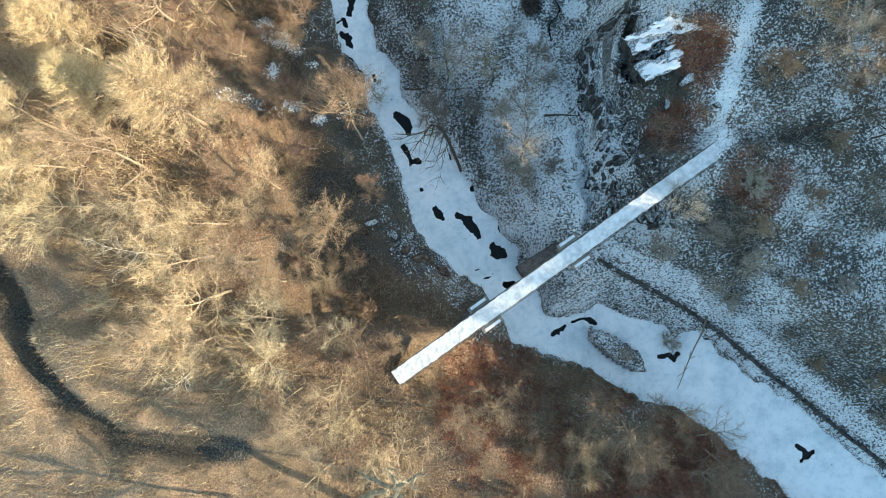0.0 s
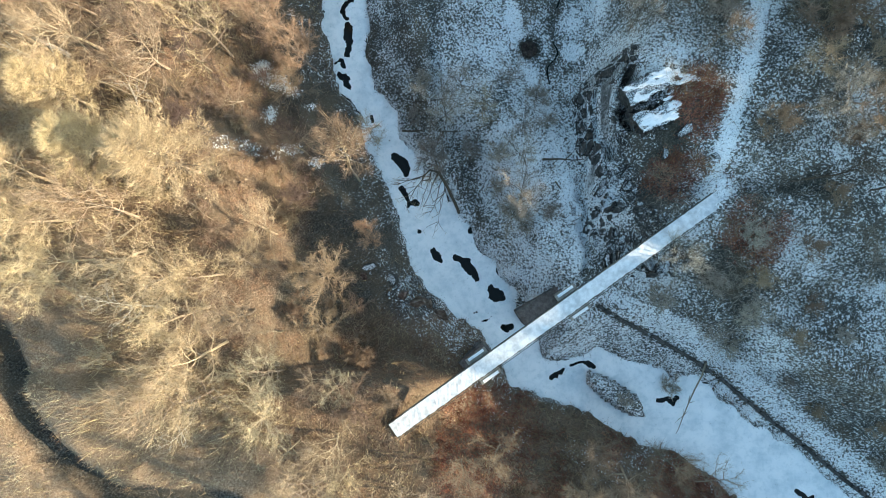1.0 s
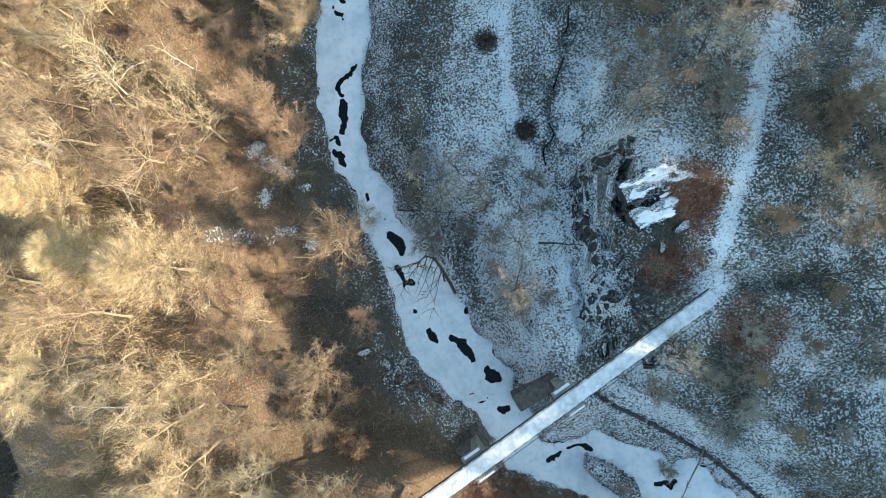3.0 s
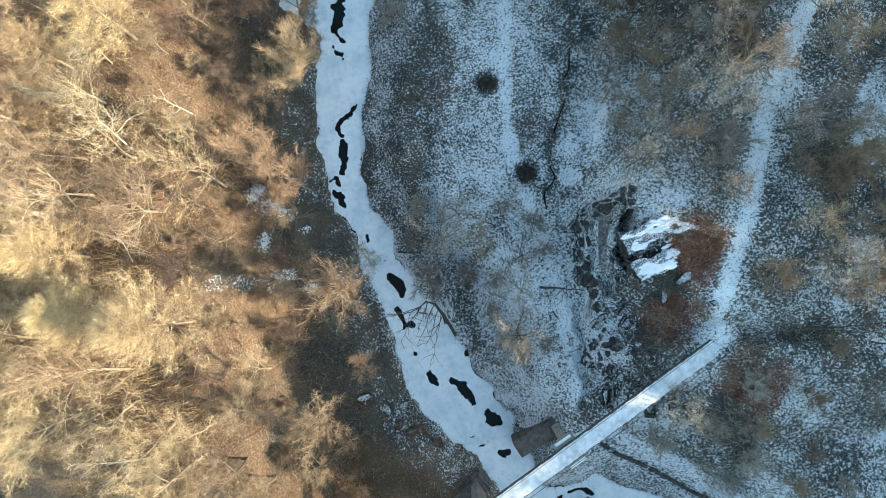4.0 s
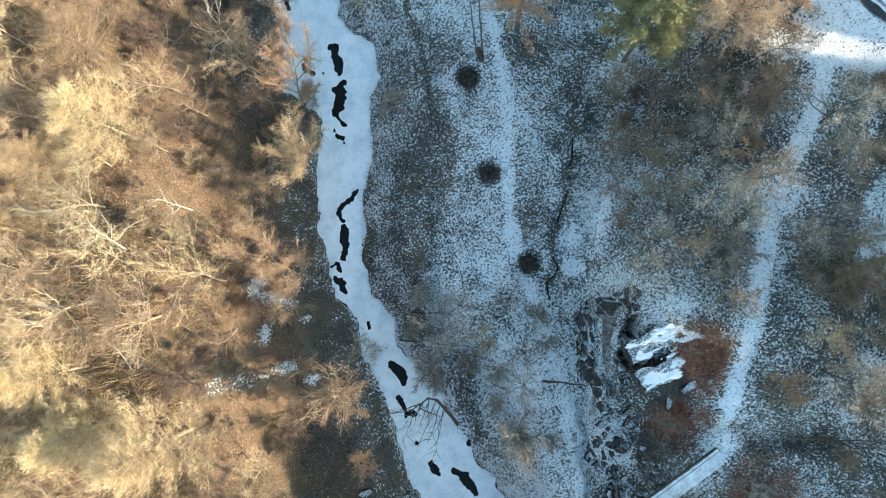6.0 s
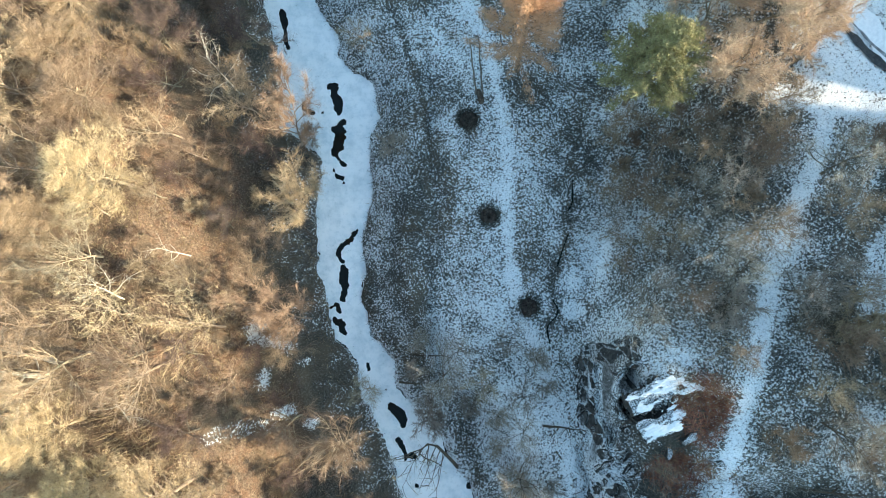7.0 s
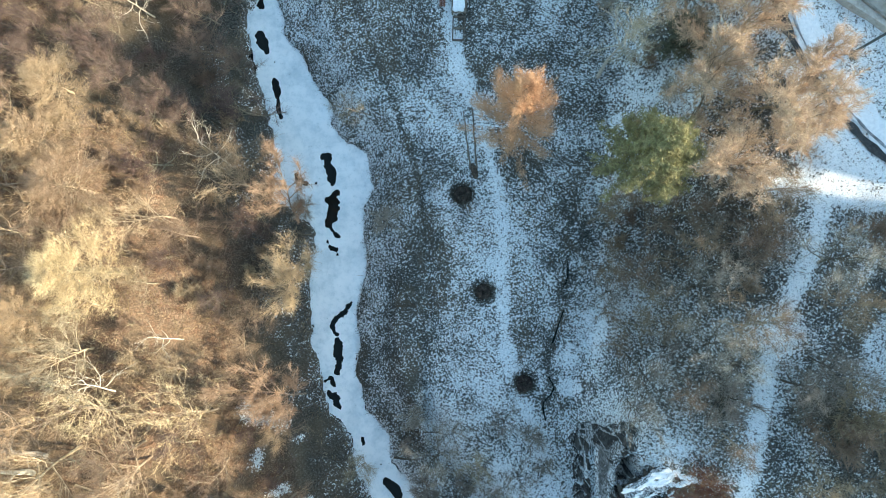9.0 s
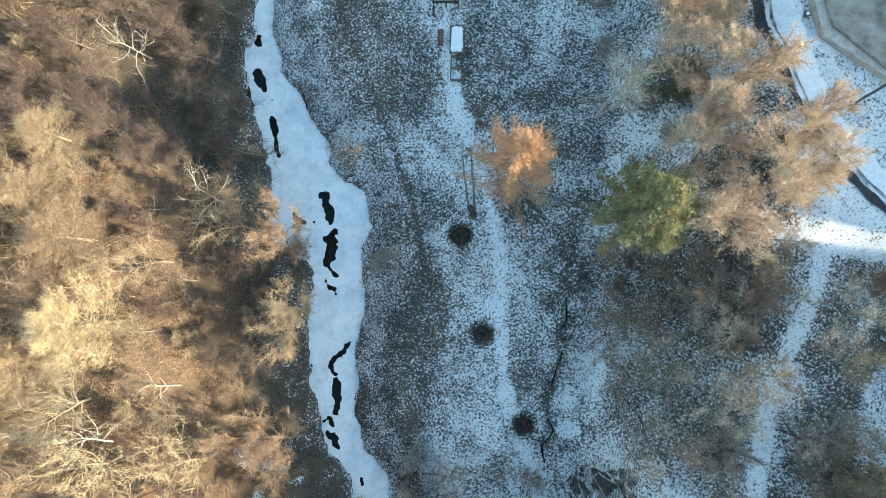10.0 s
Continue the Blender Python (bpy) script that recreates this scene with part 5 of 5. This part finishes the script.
def make_face():
    """The broken wall of the gorge: tilted blocks parted by deep cracks."""
    step = 0.11
    xs, ys = np.arange(11.5, 23.5, step), np.arange(4.0, 37.5, step)
    X, Y = np.meshgrid(xs, ys)
    WX, WY = X + (fractal(X, Y, 1.6, 301, 2) - 0.5) * 1.6, (Y + (fractal(X, Y, 1.6, 303, 2) - 0.5) * 1.6) * 0.5
    size = 0.85
    I, J = np.floor(WX / size), np.floor(WY / size)
    first, second, top = np.full(X.shape, 9.0), np.full(X.shape, 9.0), np.zeros(X.shape)
    for a in (-1, 0, 1):
        for b in (-1, 0, 1):
            cx, cy = I + a, J + b
            px, py = cx + vnoise(cx * 3.7, cy * 3.7, 1, 311), cy + vnoise(cx * 3.7, cy * 3.7, 1, 313)
            d = np.hypot(WX / size - px, WY / size - py)
            near = d < first
            second = np.where(near, first, np.minimum(second, d))
            top = np.where(near, vnoise(cx * 3.7, cy * 3.7, 1, 317) + 0.5 * (WX / size - px) * (vnoise(cx * 3.7, cy * 3.7, 1, 319) - 0.5), top)
            first = np.where(near, d, first)
    f, b = np.interp(Y, STATION, FOOT_R), np.interp(Y, STATION, BROW_R)
    u = (X - f) / np.maximum(b - f, 1) + (fractal(X, Y, 3.5, 351, 2) - 0.5) * 0.8
    within = smooth(-0.15, 0.25, u) * smooth(1.35, 0.95, u) * smooth(4.5, 8, Y) * smooth(32, 27, Y + (fractal(X, Y, 3, 331) - 0.5) * 8)
    crack = np.minimum(np.abs(fractal(X + Y * 0.2, Y * 0.42, 1.15, 341, 2) - 0.5), 1.3 * np.abs(fractal(X - Y * 0.35, Y * 0.5, 1.3, 343, 2) - 0.5))
    lift = top * 1.1 - 0.3 - 3.4 * smooth(0.075, 0.03, crack) - 1.3 * smooth(0.13, 0.02, second - first) + (fractal(X, Y, 0.5, 321, 2) - 0.5) * 0.14
    XW = X + (fractal(X, Y, 2.0, 63, 2) - 0.5) * 2.2
    slot = np.minimum(away(XW, Y, [(17.4, 27.4), (18.0, 24.6), (18.6, 21.6), (19.4, 18.6)]), away(XW, Y, [(15.7, 28), (16.2, 24), (16.4, 20)]))
    lift = lift * smooth(0.1, 0.5, within) - 5.0 * smooth(0.85, 0.35, slot) - 0.1 - 0.8 * smooth(0.35, 0.05, within)
    Z = height(X, Y) + 0.25 + lift
    n = len(xs)
    i = np.arange(X.size).reshape(X.shape)
    quads = np.column_stack([i[:-1, :-1].ravel(), i[:-1, 1:].ravel(), i[1:, 1:].ravel(), i[1:, :-1].ravel()])
    quads = quads[(within[:-1, :-1] > 0.05).ravel()]
    used, inv = np.unique(quads, return_inverse=True)
    co = np.column_stack([X.ravel(), Y.ravel(), Z.ravel()])[used]
    ob = mesh_part("rock_face", co.tolist(), inv.reshape(-1, 4).tolist(), ROCK_SNOWY)
    return tagged(ob, "dark cracked rock wall of the gorge with snowy ledges", "rock face", kind="structure")


make_face()


def make_ledge(ax, ay, bx, by, half, z, seed):
    """A long broken slab at the lip of the gorge, with streaks of snow lying along it."""
    ob = tagged(new("rock_ledge"), "long rock ledge at the gorge lip under bright snow", "rock", group="ledges of the gorge")
    ln = math.hypot(bx - ax, by - ay)
    ob.matrix_world = pose((ax + bx) / 2, (ay + by) / 2, z, -3, 2, math.degrees(math.atan2(by - ay, bx - ax)))
    step = 0.09
    us, vs = np.arange(-ln / 2 - 1, ln / 2 + 1, step), np.arange(-half - 1, half + 1, step)
    U, V = np.meshgrid(us, vs)
    W = V + 0.35 * np.sin(U * 0.9 + seed) + (fractal(U, V, 1.5, seed, 2) - 0.5) * 1.1
    room = np.minimum(half * (1 - 0.35 * U / ln) - np.abs(W), (ln / 2 - np.abs(U)) * 0.7)
    streak = fractal(U * 0.55 + V * 0.3, V * 1.9, 0.9, seed + 3, 3)
    for name, mat, depth, low, thick in (("slab", ROCK_SNOWY, room + 0.55, (streak - 0.5) * 0.5 - 0.12, 1.7), ("snow_cover", SNOW, room * 0.9 + (streak - 0.5) * 3.4, (streak - 0.5) * 0.45 + 0.06, 0.12)):
        keep = depth[:-1, :-1] > 0
        i = np.arange(U.size).reshape(U.shape)
        quads = np.column_stack([i[:-1, :-1][keep], i[:-1, 1:][keep], i[1:, 1:][keep], i[1:, :-1][keep]])
        used, inv = np.unique(quads, return_inverse=True)
        jit = (vnoise(U, V, 0.13, seed + 9) - 0.5) * 0.12
        co = np.column_stack([(U + jit).ravel(), (V - jit).ravel(), low.ravel()])[used]
        me = mesh_part(name, co.tolist(), inv.reshape(-1, 4).tolist(), mat, ob)
        solid = me.modifiers.new("thickness", "SOLIDIFY")
        solid.thickness, solid.offset = thick, -1
    return ob


make_ledge(17.7, 25.7, 23.6, 27.9, 0.55, 14.8, 5)
make_ledge(19.0, 22.4, 22.6, 24.7, 0.55, 14.6, 8)
for x, y, s, turn in ((23.6, 21.7, 0.62, 48), (27.0, 18.9, 0.34, -20), (22.0, 19.6, 0.4, 70)):
    put_rock(x, y, s, 1.9, turn, 0.1, 4)


# ---- planting rings along the trail ----
def make_ring(x, y, r, hollow):
    """A round heap of dark soil and cuttings, a little hollow in the middle."""
    ob = tagged(new("planting_ring"), "round bed of dark bare soil in the snowy meadow", "planting bed", group="planting rings along the trail")
    ob.location = (x, y, float(height(x, y)))
    rng = random.Random(int(x * 10 + y))
    bm = bmesh.new()
    rows = []
    for k, (q, z) in enumerate(((0.05, 0.10 if hollow else 0.3), (0.35, 0.12 if hollow else 0.34), (0.6, 0.30), (0.85, 0.22), (1.1, -0.12))):
        rows.append([bm.verts.new((r * q * math.cos(a) * (1 + rng.uniform(-0.07, 0.07)), r * q * math.sin(a) * (1 + rng.uniform(-0.07, 0.07)), z + rng.uniform(-0.06, 0.06)))
                     for a in [2 * math.pi * j / 22 for j in range(22)]])
    for a, b in zip(rows, rows[1:]):
        for j in range(22):
            bm.faces.new((a[j], b[j], b[(j + 1) % 22], a[(j + 1) % 22]))
    bm.faces.new(rows[0])
    part("soil", bm, SOIL, ob)
    cv, cf = [], []
    for _ in range(1300):
        a, q = rng.uniform(0, 6.283), r * (rng.gauss(0.85, 0.28) if hollow else abs(rng.gauss(0, 0.85)))
        b = Vector((q * math.cos(a), q * math.sin(a), 0.1))
        spike(cv, cf, b, b + Vector((rng.uniform(-0.3, 0.3), rng.uniform(-0.3, 0.3), rng.uniform(0.15, 0.45))), 0.03, rng)
    mesh_part("mulch", cv, cf, STALK_DARK, ob)
    return ob


make_ring(7.6, 35.3, 1.1, False)
make_ring(2.6, 46.8, 1.0, False)
make_ring(0.0, 59.4, 1.15, True)


# ---- timber things at the end of the trail ----
def boards(ob, name, mat, rows, bevel=0.01):
    for x0, y0, z0, x1, y1, z1 in rows:
        bm = bmesh.new()
        box(bm, x0, y0, z0, x1, y1, z1, bevel=bevel)
        part(name, bm, mat, ob)


def make_platform():
    ob = tagged(new("timber_platform"), "low timber platform under thick snow with two open step frames", "platform")
    ob.matrix_world = pose(-0.2, 84.8, float(height(-0.2, 84.8)) + 0.1, 0, 0, -2)
    boards(ob, "leg", TIMBER, [(x - 0.07, y - 0.07, -0.6, x + 0.07, y + 0.07, 0.75) for x in (-0.85, 0.85) for y in (-1.7, 0, 1.7)])
    boards(ob, "plank", TIMBER, [(-0.98, -1.9 + 0.2 * k, 0.75, 0.98, -1.72 + 0.2 * k, 0.80) for k in range(19)])
    boards(ob, "step_beam", TIMBER, [(x - 0.07, -5.2, 0.0, x + 0.07, -1.95, 0.22) for x in (-0.75, 0.75)])
    boards(ob, "step_tread", TIMBER, [(-0.75, y - 0.12, 0.03, 0.75, y + 0.12, 0.25) for y in (-2.1, -3.6, -5.2)])
    bm = bmesh.new()
    rng = random.Random(4)
    ring = []
    for k in range(40):
        a = 2 * math.pi * k / 40
        c, s = math.cos(a), math.sin(a)
        ring.append((0.78 * math.copysign(abs(c) ** 0.3, c) + rng.uniform(-0.14, 0.06), 1.66 * math.copysign(abs(s) ** 0.3, s) + rng.uniform(-0.14, 0.06)))
    low, mid, top = ([bm.verts.new((x * f, y * f, z)) for x, y in ring] for f, z in ((1, 0.80), (0.99, 0.90), (0.93, 0.97)))
    for a, b in ((low, mid), (mid, top)):
        for k in range(40):
            bm.faces.new((a[k], a[(k + 1) % 40], b[(k + 1) % 40], b[k]))
    bm.faces.new(top)
    part("snow_cushion", bm, SNOW, ob, "thick clean snow cushion")
    return ob


def make_pergola():
    ob = tagged(new("pergola"), "dark open timber frame with snow between its beams", "pergola")
    ob.matrix_world = pose(-1.6, 90.4, float(height(-1.6, 90.4)), 0, 0, -2)
    boards(ob, "post", TIMBER_DARK, [(x - 0.08, y - 0.08, -0.3, x + 0.08, y + 0.08, 1.3) for x in (-1.6, 0, 1.6) for y in (-0.9, 1.6)])
    boards(ob, "beam", TIMBER_DARK, [(-1.75, y - 0.1, 1.3, 1.75, y + 0.1, 1.5) for y in (-0.9, 0.3, 1.6)])
    boards(ob, "slat", TIMBER_DARK, [(-1.7 + 0.34 * k, -1.0, 1.5, -1.52 + 0.34 * k, 1.8, 1.55) for k in range(10)])
    boards(ob, "side_rail", TIMBER_DARK, [(-1.75, -2.2, 0.1, -1.5, -0.9, 0.45)])
    return ob


def make_bench():
    ob = tagged(new("garden_bench"), "reddish wooden bench dusted with snow in the meadow", "bench")
    ob.matrix_world = pose(-2.4, 85.2, float(height(-2.4, 85.2)), 0, 0, 88)
    boards(ob, "slat", WOOD_RED, [(-1.15, -0.4 + 0.2 * k, 0.42, 1.15, -0.22 + 0.2 * k, 0.47) for k in range(4)])
    boards(ob, "leg", TIMBER, [(x - 0.06, y - 0.05, -0.2, x + 0.06, y + 0.05, 0.42) for x in (-0.95, 0.95) for y in (-0.3, 0.3)])
    return ob


def make_trough():
    ob = tagged(new("log_border"), "two long thin logs joined at a dark stump in snow", "log")
    ob.matrix_world = pose(1.5, 62.3, float(height(1.5, 62.3)) + 0.12)
    for x0, x1, ln in ((-0.45, -1.3, 8.0), (0.4, -0.2, 9.0)):
        tv, tf = [], []
        rng = random.Random(int(ln))
        z = lambda k: float(height(1.5 + x0 + (x1 - x0) * k / 8, 62.6 + ln * k / 8)) - float(height(1.5, 62.3))
        tube(tv, tf, [Vector((x0 + (x1 - x0) * k / 8 + rng.uniform(-0.06, 0.06), 0.3 + ln * k / 8, z(k))) for k in range(9)], [0.13 - 0.008 * k for k in range(9)], 6)
        mesh_part("pole", tv, tf, TIMBER, ob)
    tv, tf = [], []
    tube(tv, tf, [Vector((0.25, -0.9, -0.2)), Vector((0.15, -0.3, 0.15)), Vector((-0.1, 0.5, 0.35)), Vector((-0.2, 0.9, 0.3))], [0.28, 0.42, 0.36, 0.2], 8, False)
    mesh_part("stump", tv, tf, SOIL, ob)
    return ob


make_platform()
make_bench()
make_pergola()
make_trough()


def make_log(x0, y0, x1, y1, r, mat, label, up0=0.3, up1=0.3):
    """A fallen trunk with its broken stubs."""
    ob = tagged(new("fallen_log"), label, "log", group="fallen logs")
    a, b = Vector((x0, y0, float(height(x0, y0)) + up0)), Vector((x1, y1, float(height(x1, y1)) + up1))
    ob.location = a
    rng = random.Random(int(x0 * 10))
    tv, tf = [], []
    pts = [(b - a) * (k / 6) + Vector((rng.uniform(-1, 1), rng.uniform(-1, 1), 0)) * 0.12 for k in range(7)]
    tube(tv, tf, pts, [r * (1 - 0.85 * k / 6) for k in range(7)], 7, False)
    mesh_part("trunk", tv, tf, mat, ob)
    for _ in range(6):
        tv, tf = [], []
        k = rng.randrange(2, 6)
        d = Vector((rng.uniform(-1, 1), rng.uniform(-1, 1), rng.uniform(0, 0.8))).normalized() * rng.uniform(0.8, 2.2)
        tube(tv, tf, [pts[k], pts[k] + d * 0.6, pts[k] + d + Vector((0, 0, 0.2))], [r * 0.4, r * 0.25, 0.02], 4)
        mesh_part("branch_stub", tv, tf, mat, ob)
    return ob


for row in ((-43.9, 29.9, -48.2, 31.9), (-44.9, 28.3, -48.1, 29.6)):
    make_log(*row, 0.34, BARK_WHITE, "long pale trunk leaning over the leafy slope", -0.2, 22.0 - float(height(row[2], row[3])))
PALE_LOG, DARK_LOG = "pale fallen trunk lying on the leafy slope", "dark fallen trunk in the snow"
for row in ((-40.5, 26.9, -34.2, 24.6, 0.2), (-44.3, 29.6, -43.4, 25.6, 0.18), (-38, 9.5, -34.5, 12.5, 0.2), (-33, 15.5, -28.5, 12.0, 0.25), (-36, 0.5, -30, 1.6, 0.18)):
    make_log(*row[:4], 0.6 * row[4], BARK_PALE, PALE_LOG, 0.6, 0.5)
for row in ((-9.1, 25.4, -0.5, 24.7, 0.14), (-7.2, 29.0, -1.5, 28.9, 0.12), (9.2, 20.6, 14.6, 20.2, 0.16), (-8.6, 45.2, -5.6, 45.0, 0.22), (10.6, 17.6, 14.4, 13.0, 0.10)):
    make_log(*row, BARK_DARK, DARK_LOG, 0.15, 0.15)
make_log(29.7, -5.2, 26.1, -15.6, 0.13, BARK_GREY, "thin grey pole fallen across the frozen stream", 0.3, 0.5)


# ---- the retaining edge of the canal path ----
def make_edge():
    ob = tagged(new("stone_edge"), "low dark stone edge along the snowy canal path", "kerb", kind="structure")
    rng = random.Random(3)
    shared = []
    for k in range(4):
        bm = bmesh.new()
        box(bm, -0.44, -0.2, -0.9, 0.44, 0.2, 0.28 + 0.05 * k, bevel=0.04)
        me = bpy.data.meshes.new("edge_stone")
        bm.to_mesh(me)
        bm.free()
        me.materials.append(ROCK)
        shared.append(me)
    for (ax, ay), (bx, by) in zip(CANAL, CANAL[1:]):
        ln = math.hypot(bx - ax, by - ay)
        for k in range(int(ln / 0.92)):
            u = (k + 0.5) * 0.92 / ln
            x, y = ax + (bx - ax) * u, ay + (by - ay) * u
            st = new("edge_stone", shared[rng.randrange(4)])
            st.parent = ob
            st.matrix_world = pose(x, y, float(height(x, y)) + 0.05, 0, 0, math.degrees(math.atan2(by - ay, bx - ax)) + rng.uniform(-5, 5))
    return ob


make_edge()


# ---- the road corner ----
def strip(name, label, pts, half, lift, mat, offset=0.0, kind_="road"):
    """A strip of worn surface that follows the ground."""
    bm = bmesh.new()
    rows = []
    fine = []
    for (ax, ay), (bx, by) in zip(pts, pts[1:]):
        n = max(int(math.hypot(bx - ax, by - ay) / 0.6), 1)
        fine += [(ax + (bx - ax) * k / n, ay + (by - ay) * k / n) for k in range(n)]
    fine.append(pts[-1])
    for _ in range(4):
        fine = [fine[0]] + [tuple((a[j] + 2 * b[j] + c[j]) / 4 for j in (0, 1)) for a, b, c in zip(fine, fine[1:], fine[2:])] + [fine[-1]]
    rng = random.Random(len(fine))
    for k, (x, y) in enumerate(fine):
        nx, ny = fine[min(k + 2, len(fine) - 1)][0] - fine[max(k - 2, 0)][0], fine[min(k + 2, len(fine) - 1)][1] - fine[max(k - 2, 0)][1]
        s = math.hypot(nx, ny)
        nx, ny = -ny / s, nx / s
        rows.append([])
        for q in (-1, -0.33, 0.33, 1):
            o = offset + half * q * (0.8 + 0.35 * math.sin(0.9 * k) * math.sin(0.37 * k + half)) + (rng.uniform(-0.25, 0.25) * min(half, 0.25) if abs(q) == 1 else 0)
            px, py = x + nx * o, y + ny * o
            rows[-1].append(bm.verts.new((px, py, float(height(px, py)) + lift)))
    for a, b in zip(rows, rows[1:]):
        for j in range(3):
            bm.faces.new((a[j], b[j], b[j + 1], a[j + 1]))
    return tagged(part(name, bm, mat), label, kind_, kind="structure")


strip("snow_lane", "smooth driven snow of the curved road", ROAD, 1.6, 0.10, SNOW)
strip("wheel_track", "dark wet wheel track at the edge of the road", ROAD, 0.46, 0.13, ASPHALT, -1.85)
strip("wheel_track", "thin grey wheel track in the snow of the road", ROAD, 0.14, 0.14, SLUSH, -0.95)
for _a, _b in ((1, 5), (6, 9), (10, 14)):
    strip("brook", "narrow dark brook winding through the snowy meadow", CREEK[_a:_b], 0.11, 0.05, WATER, 0.0, "water")


def make_terrace():
    ob = tagged(new("terrace"), "grey paved terrace with a raised stone rim beside the road", "terrace")
    z = float(height(42, 80)) + 0.45
    ob.location = (0, 0, z)
    corner = [(37.0, 94), (37.6, 83.0), (38.4, 78.9), (44.2, 74.6), (53, 68.6), (55, 94)]
    inner = [(37.9, 94), (38.4, 83.6), (39.3, 79.9), (44.6, 75.1), (53, 69.4)]
    bm = bmesh.new()
    low, top = [bm.verts.new((x, y, -2.5)) for x, y in corner], [bm.verts.new((x, y, 0.35)) for x, y in corner]
    for k in range(6):
        bm.faces.new((low[k], low[(k + 1) % 6], top[(k + 1) % 6], top[k]))
    bm.faces.new(top)
    part("border", bm, KERB, ob)
    bm = bmesh.new()
    low, top = [bm.verts.new((x, y, 0.2)) for x, y in inner + [(54.6, 93.6)]], [bm.verts.new((x, y, 0.42)) for x, y in inner + [(54.6, 93.6)]]
    for k in range(6):
        bm.faces.new((low[k], low[(k + 1) % 6], top[(k + 1) % 6], top[k]))
    bm.faces.new(top)
    part("paving", bm, PAVING, ob)
    for (ax, ay), (bx, by) in zip(inner, inner[1:5]):
        ln, a = math.hypot(bx - ax, by - ay), math.degrees(math.atan2(by - ay, bx - ax))
        bm = bmesh.new()
        box(bm, -0.05, -0.08, 0.2, ln + 0.05, 0.12, 0.62, pose(ax, ay, 0, 0, 0, a), 0.03)
        part("rim", bm, CONCRETE, ob, "narrow grey stone rim")
    bm = bmesh.new()
    box(bm, 0, 0, 0.36, 6, 7, 3.2, pose(45.6, 83.2, 0, 0, 0, -35), 0.05)
    part("red_wall", bm, BRICK_RED, ob, "corner of a red brick building")
    bm = bmesh.new()
    box(bm, -0.9, -0.7, 0.43, 0.9, 0.7, 0.95, pose(46.6, 81.4, 0, 0, 0, -35), 0.2)
    part("planter", bm, SOIL, ob, "dark soil-filled planter")
    return ob


def make_bollard():
    ob = tagged(new("bollard_light"), "short dark bollard with a snow cap on the verge", "bollard")
    ob.location = (37.2, 81.5, float(height(37.2, 81.5)))
    tv, tf = [], []
    tube(tv, tf, [Vector((0, 0, -0.2)), Vector((0, 0, 0.55)), Vector((0, 0, 0.7))], [0.16, 0.16, 0.34], 10, False)
    mesh_part("post", tv, tf, STEEL, ob)
    tv, tf = [], []
    tube(tv, tf, [Vector((0, 0, 0.68)), Vector((0, 0, 0.76)), Vector((0, 0, 0.82))], [0.22, 0.2, 0.05], 10)
    mesh_part("snow_cap", tv, tf, SNOW, ob)
    return ob


make_terrace()
make_bollard()


def make_lamp():
    ob = tagged(new("street_lamp"), "dark street lamp with a long arm over the snowy verge", "lamp")
    x, y = 46.8, 75.0
    ob.location = (x, y, float(height(x, y)))
    tv, tf = [], []
    tube(tv, tf, [Vector((0, 0, -0.3)), Vector((0, 0, 2.0)), Vector((-0.1, -0.1, 3.2))], [0.09, 0.08, 0.07], 8, False)
    mesh_part("post", tv, tf, STEEL, ob)
    tv, tf = [], []
    tube(tv, tf, [Vector((-0.1, -0.1, 3.2)), Vector((-3.8, -2.2, 3.5)), Vector((-7.3, -4.2, 3.4))], [0.15, 0.14, 0.13], 8, False)
    arm = mesh_part("arm", tv, tf, STEEL, ob)
    bm = bmesh.new()
    box(bm, -0.5, -0.32, -0.12, 0.5, 0.32, 0.12, pose(-7.5, -4.5, 3.35, 0, 0, 80), 0.08)
    part("lamp_head", bm, STEEL, arm)
    return ob


make_lamp()


def make_shed():
    ob = tagged(new("open_shelter"), "small dark timber shelter half hidden under the roadside tree", "shelter")
    ob.matrix_world = pose(35.0, 63.0, float(height(35.0, 63.0)), 0, 0, 48)
    boards(ob, "post", TIMBER, [(x - 0.08, y - 0.08, -0.3, x + 0.08, y + 0.08, 2.0) for x in (-1.4, 1.4) for y in (-0.7, 0.7)])
    boards(ob, "roof_board", TIMBER, [(-1.6, -0.9 + 0.3 * k, 2.0 + 0.05 * k, 1.6, -0.62 + 0.3 * k, 2.06 + 0.05 * k) for k in range(6)])
    boards(ob, "snow_rim", SNOW, [(-1.6, 0.62, 2.36, 1.6, 0.86, 2.44), (-1.6, -0.95, 2.07, 1.2, -0.85, 2.12)])
    return ob


make_shed()
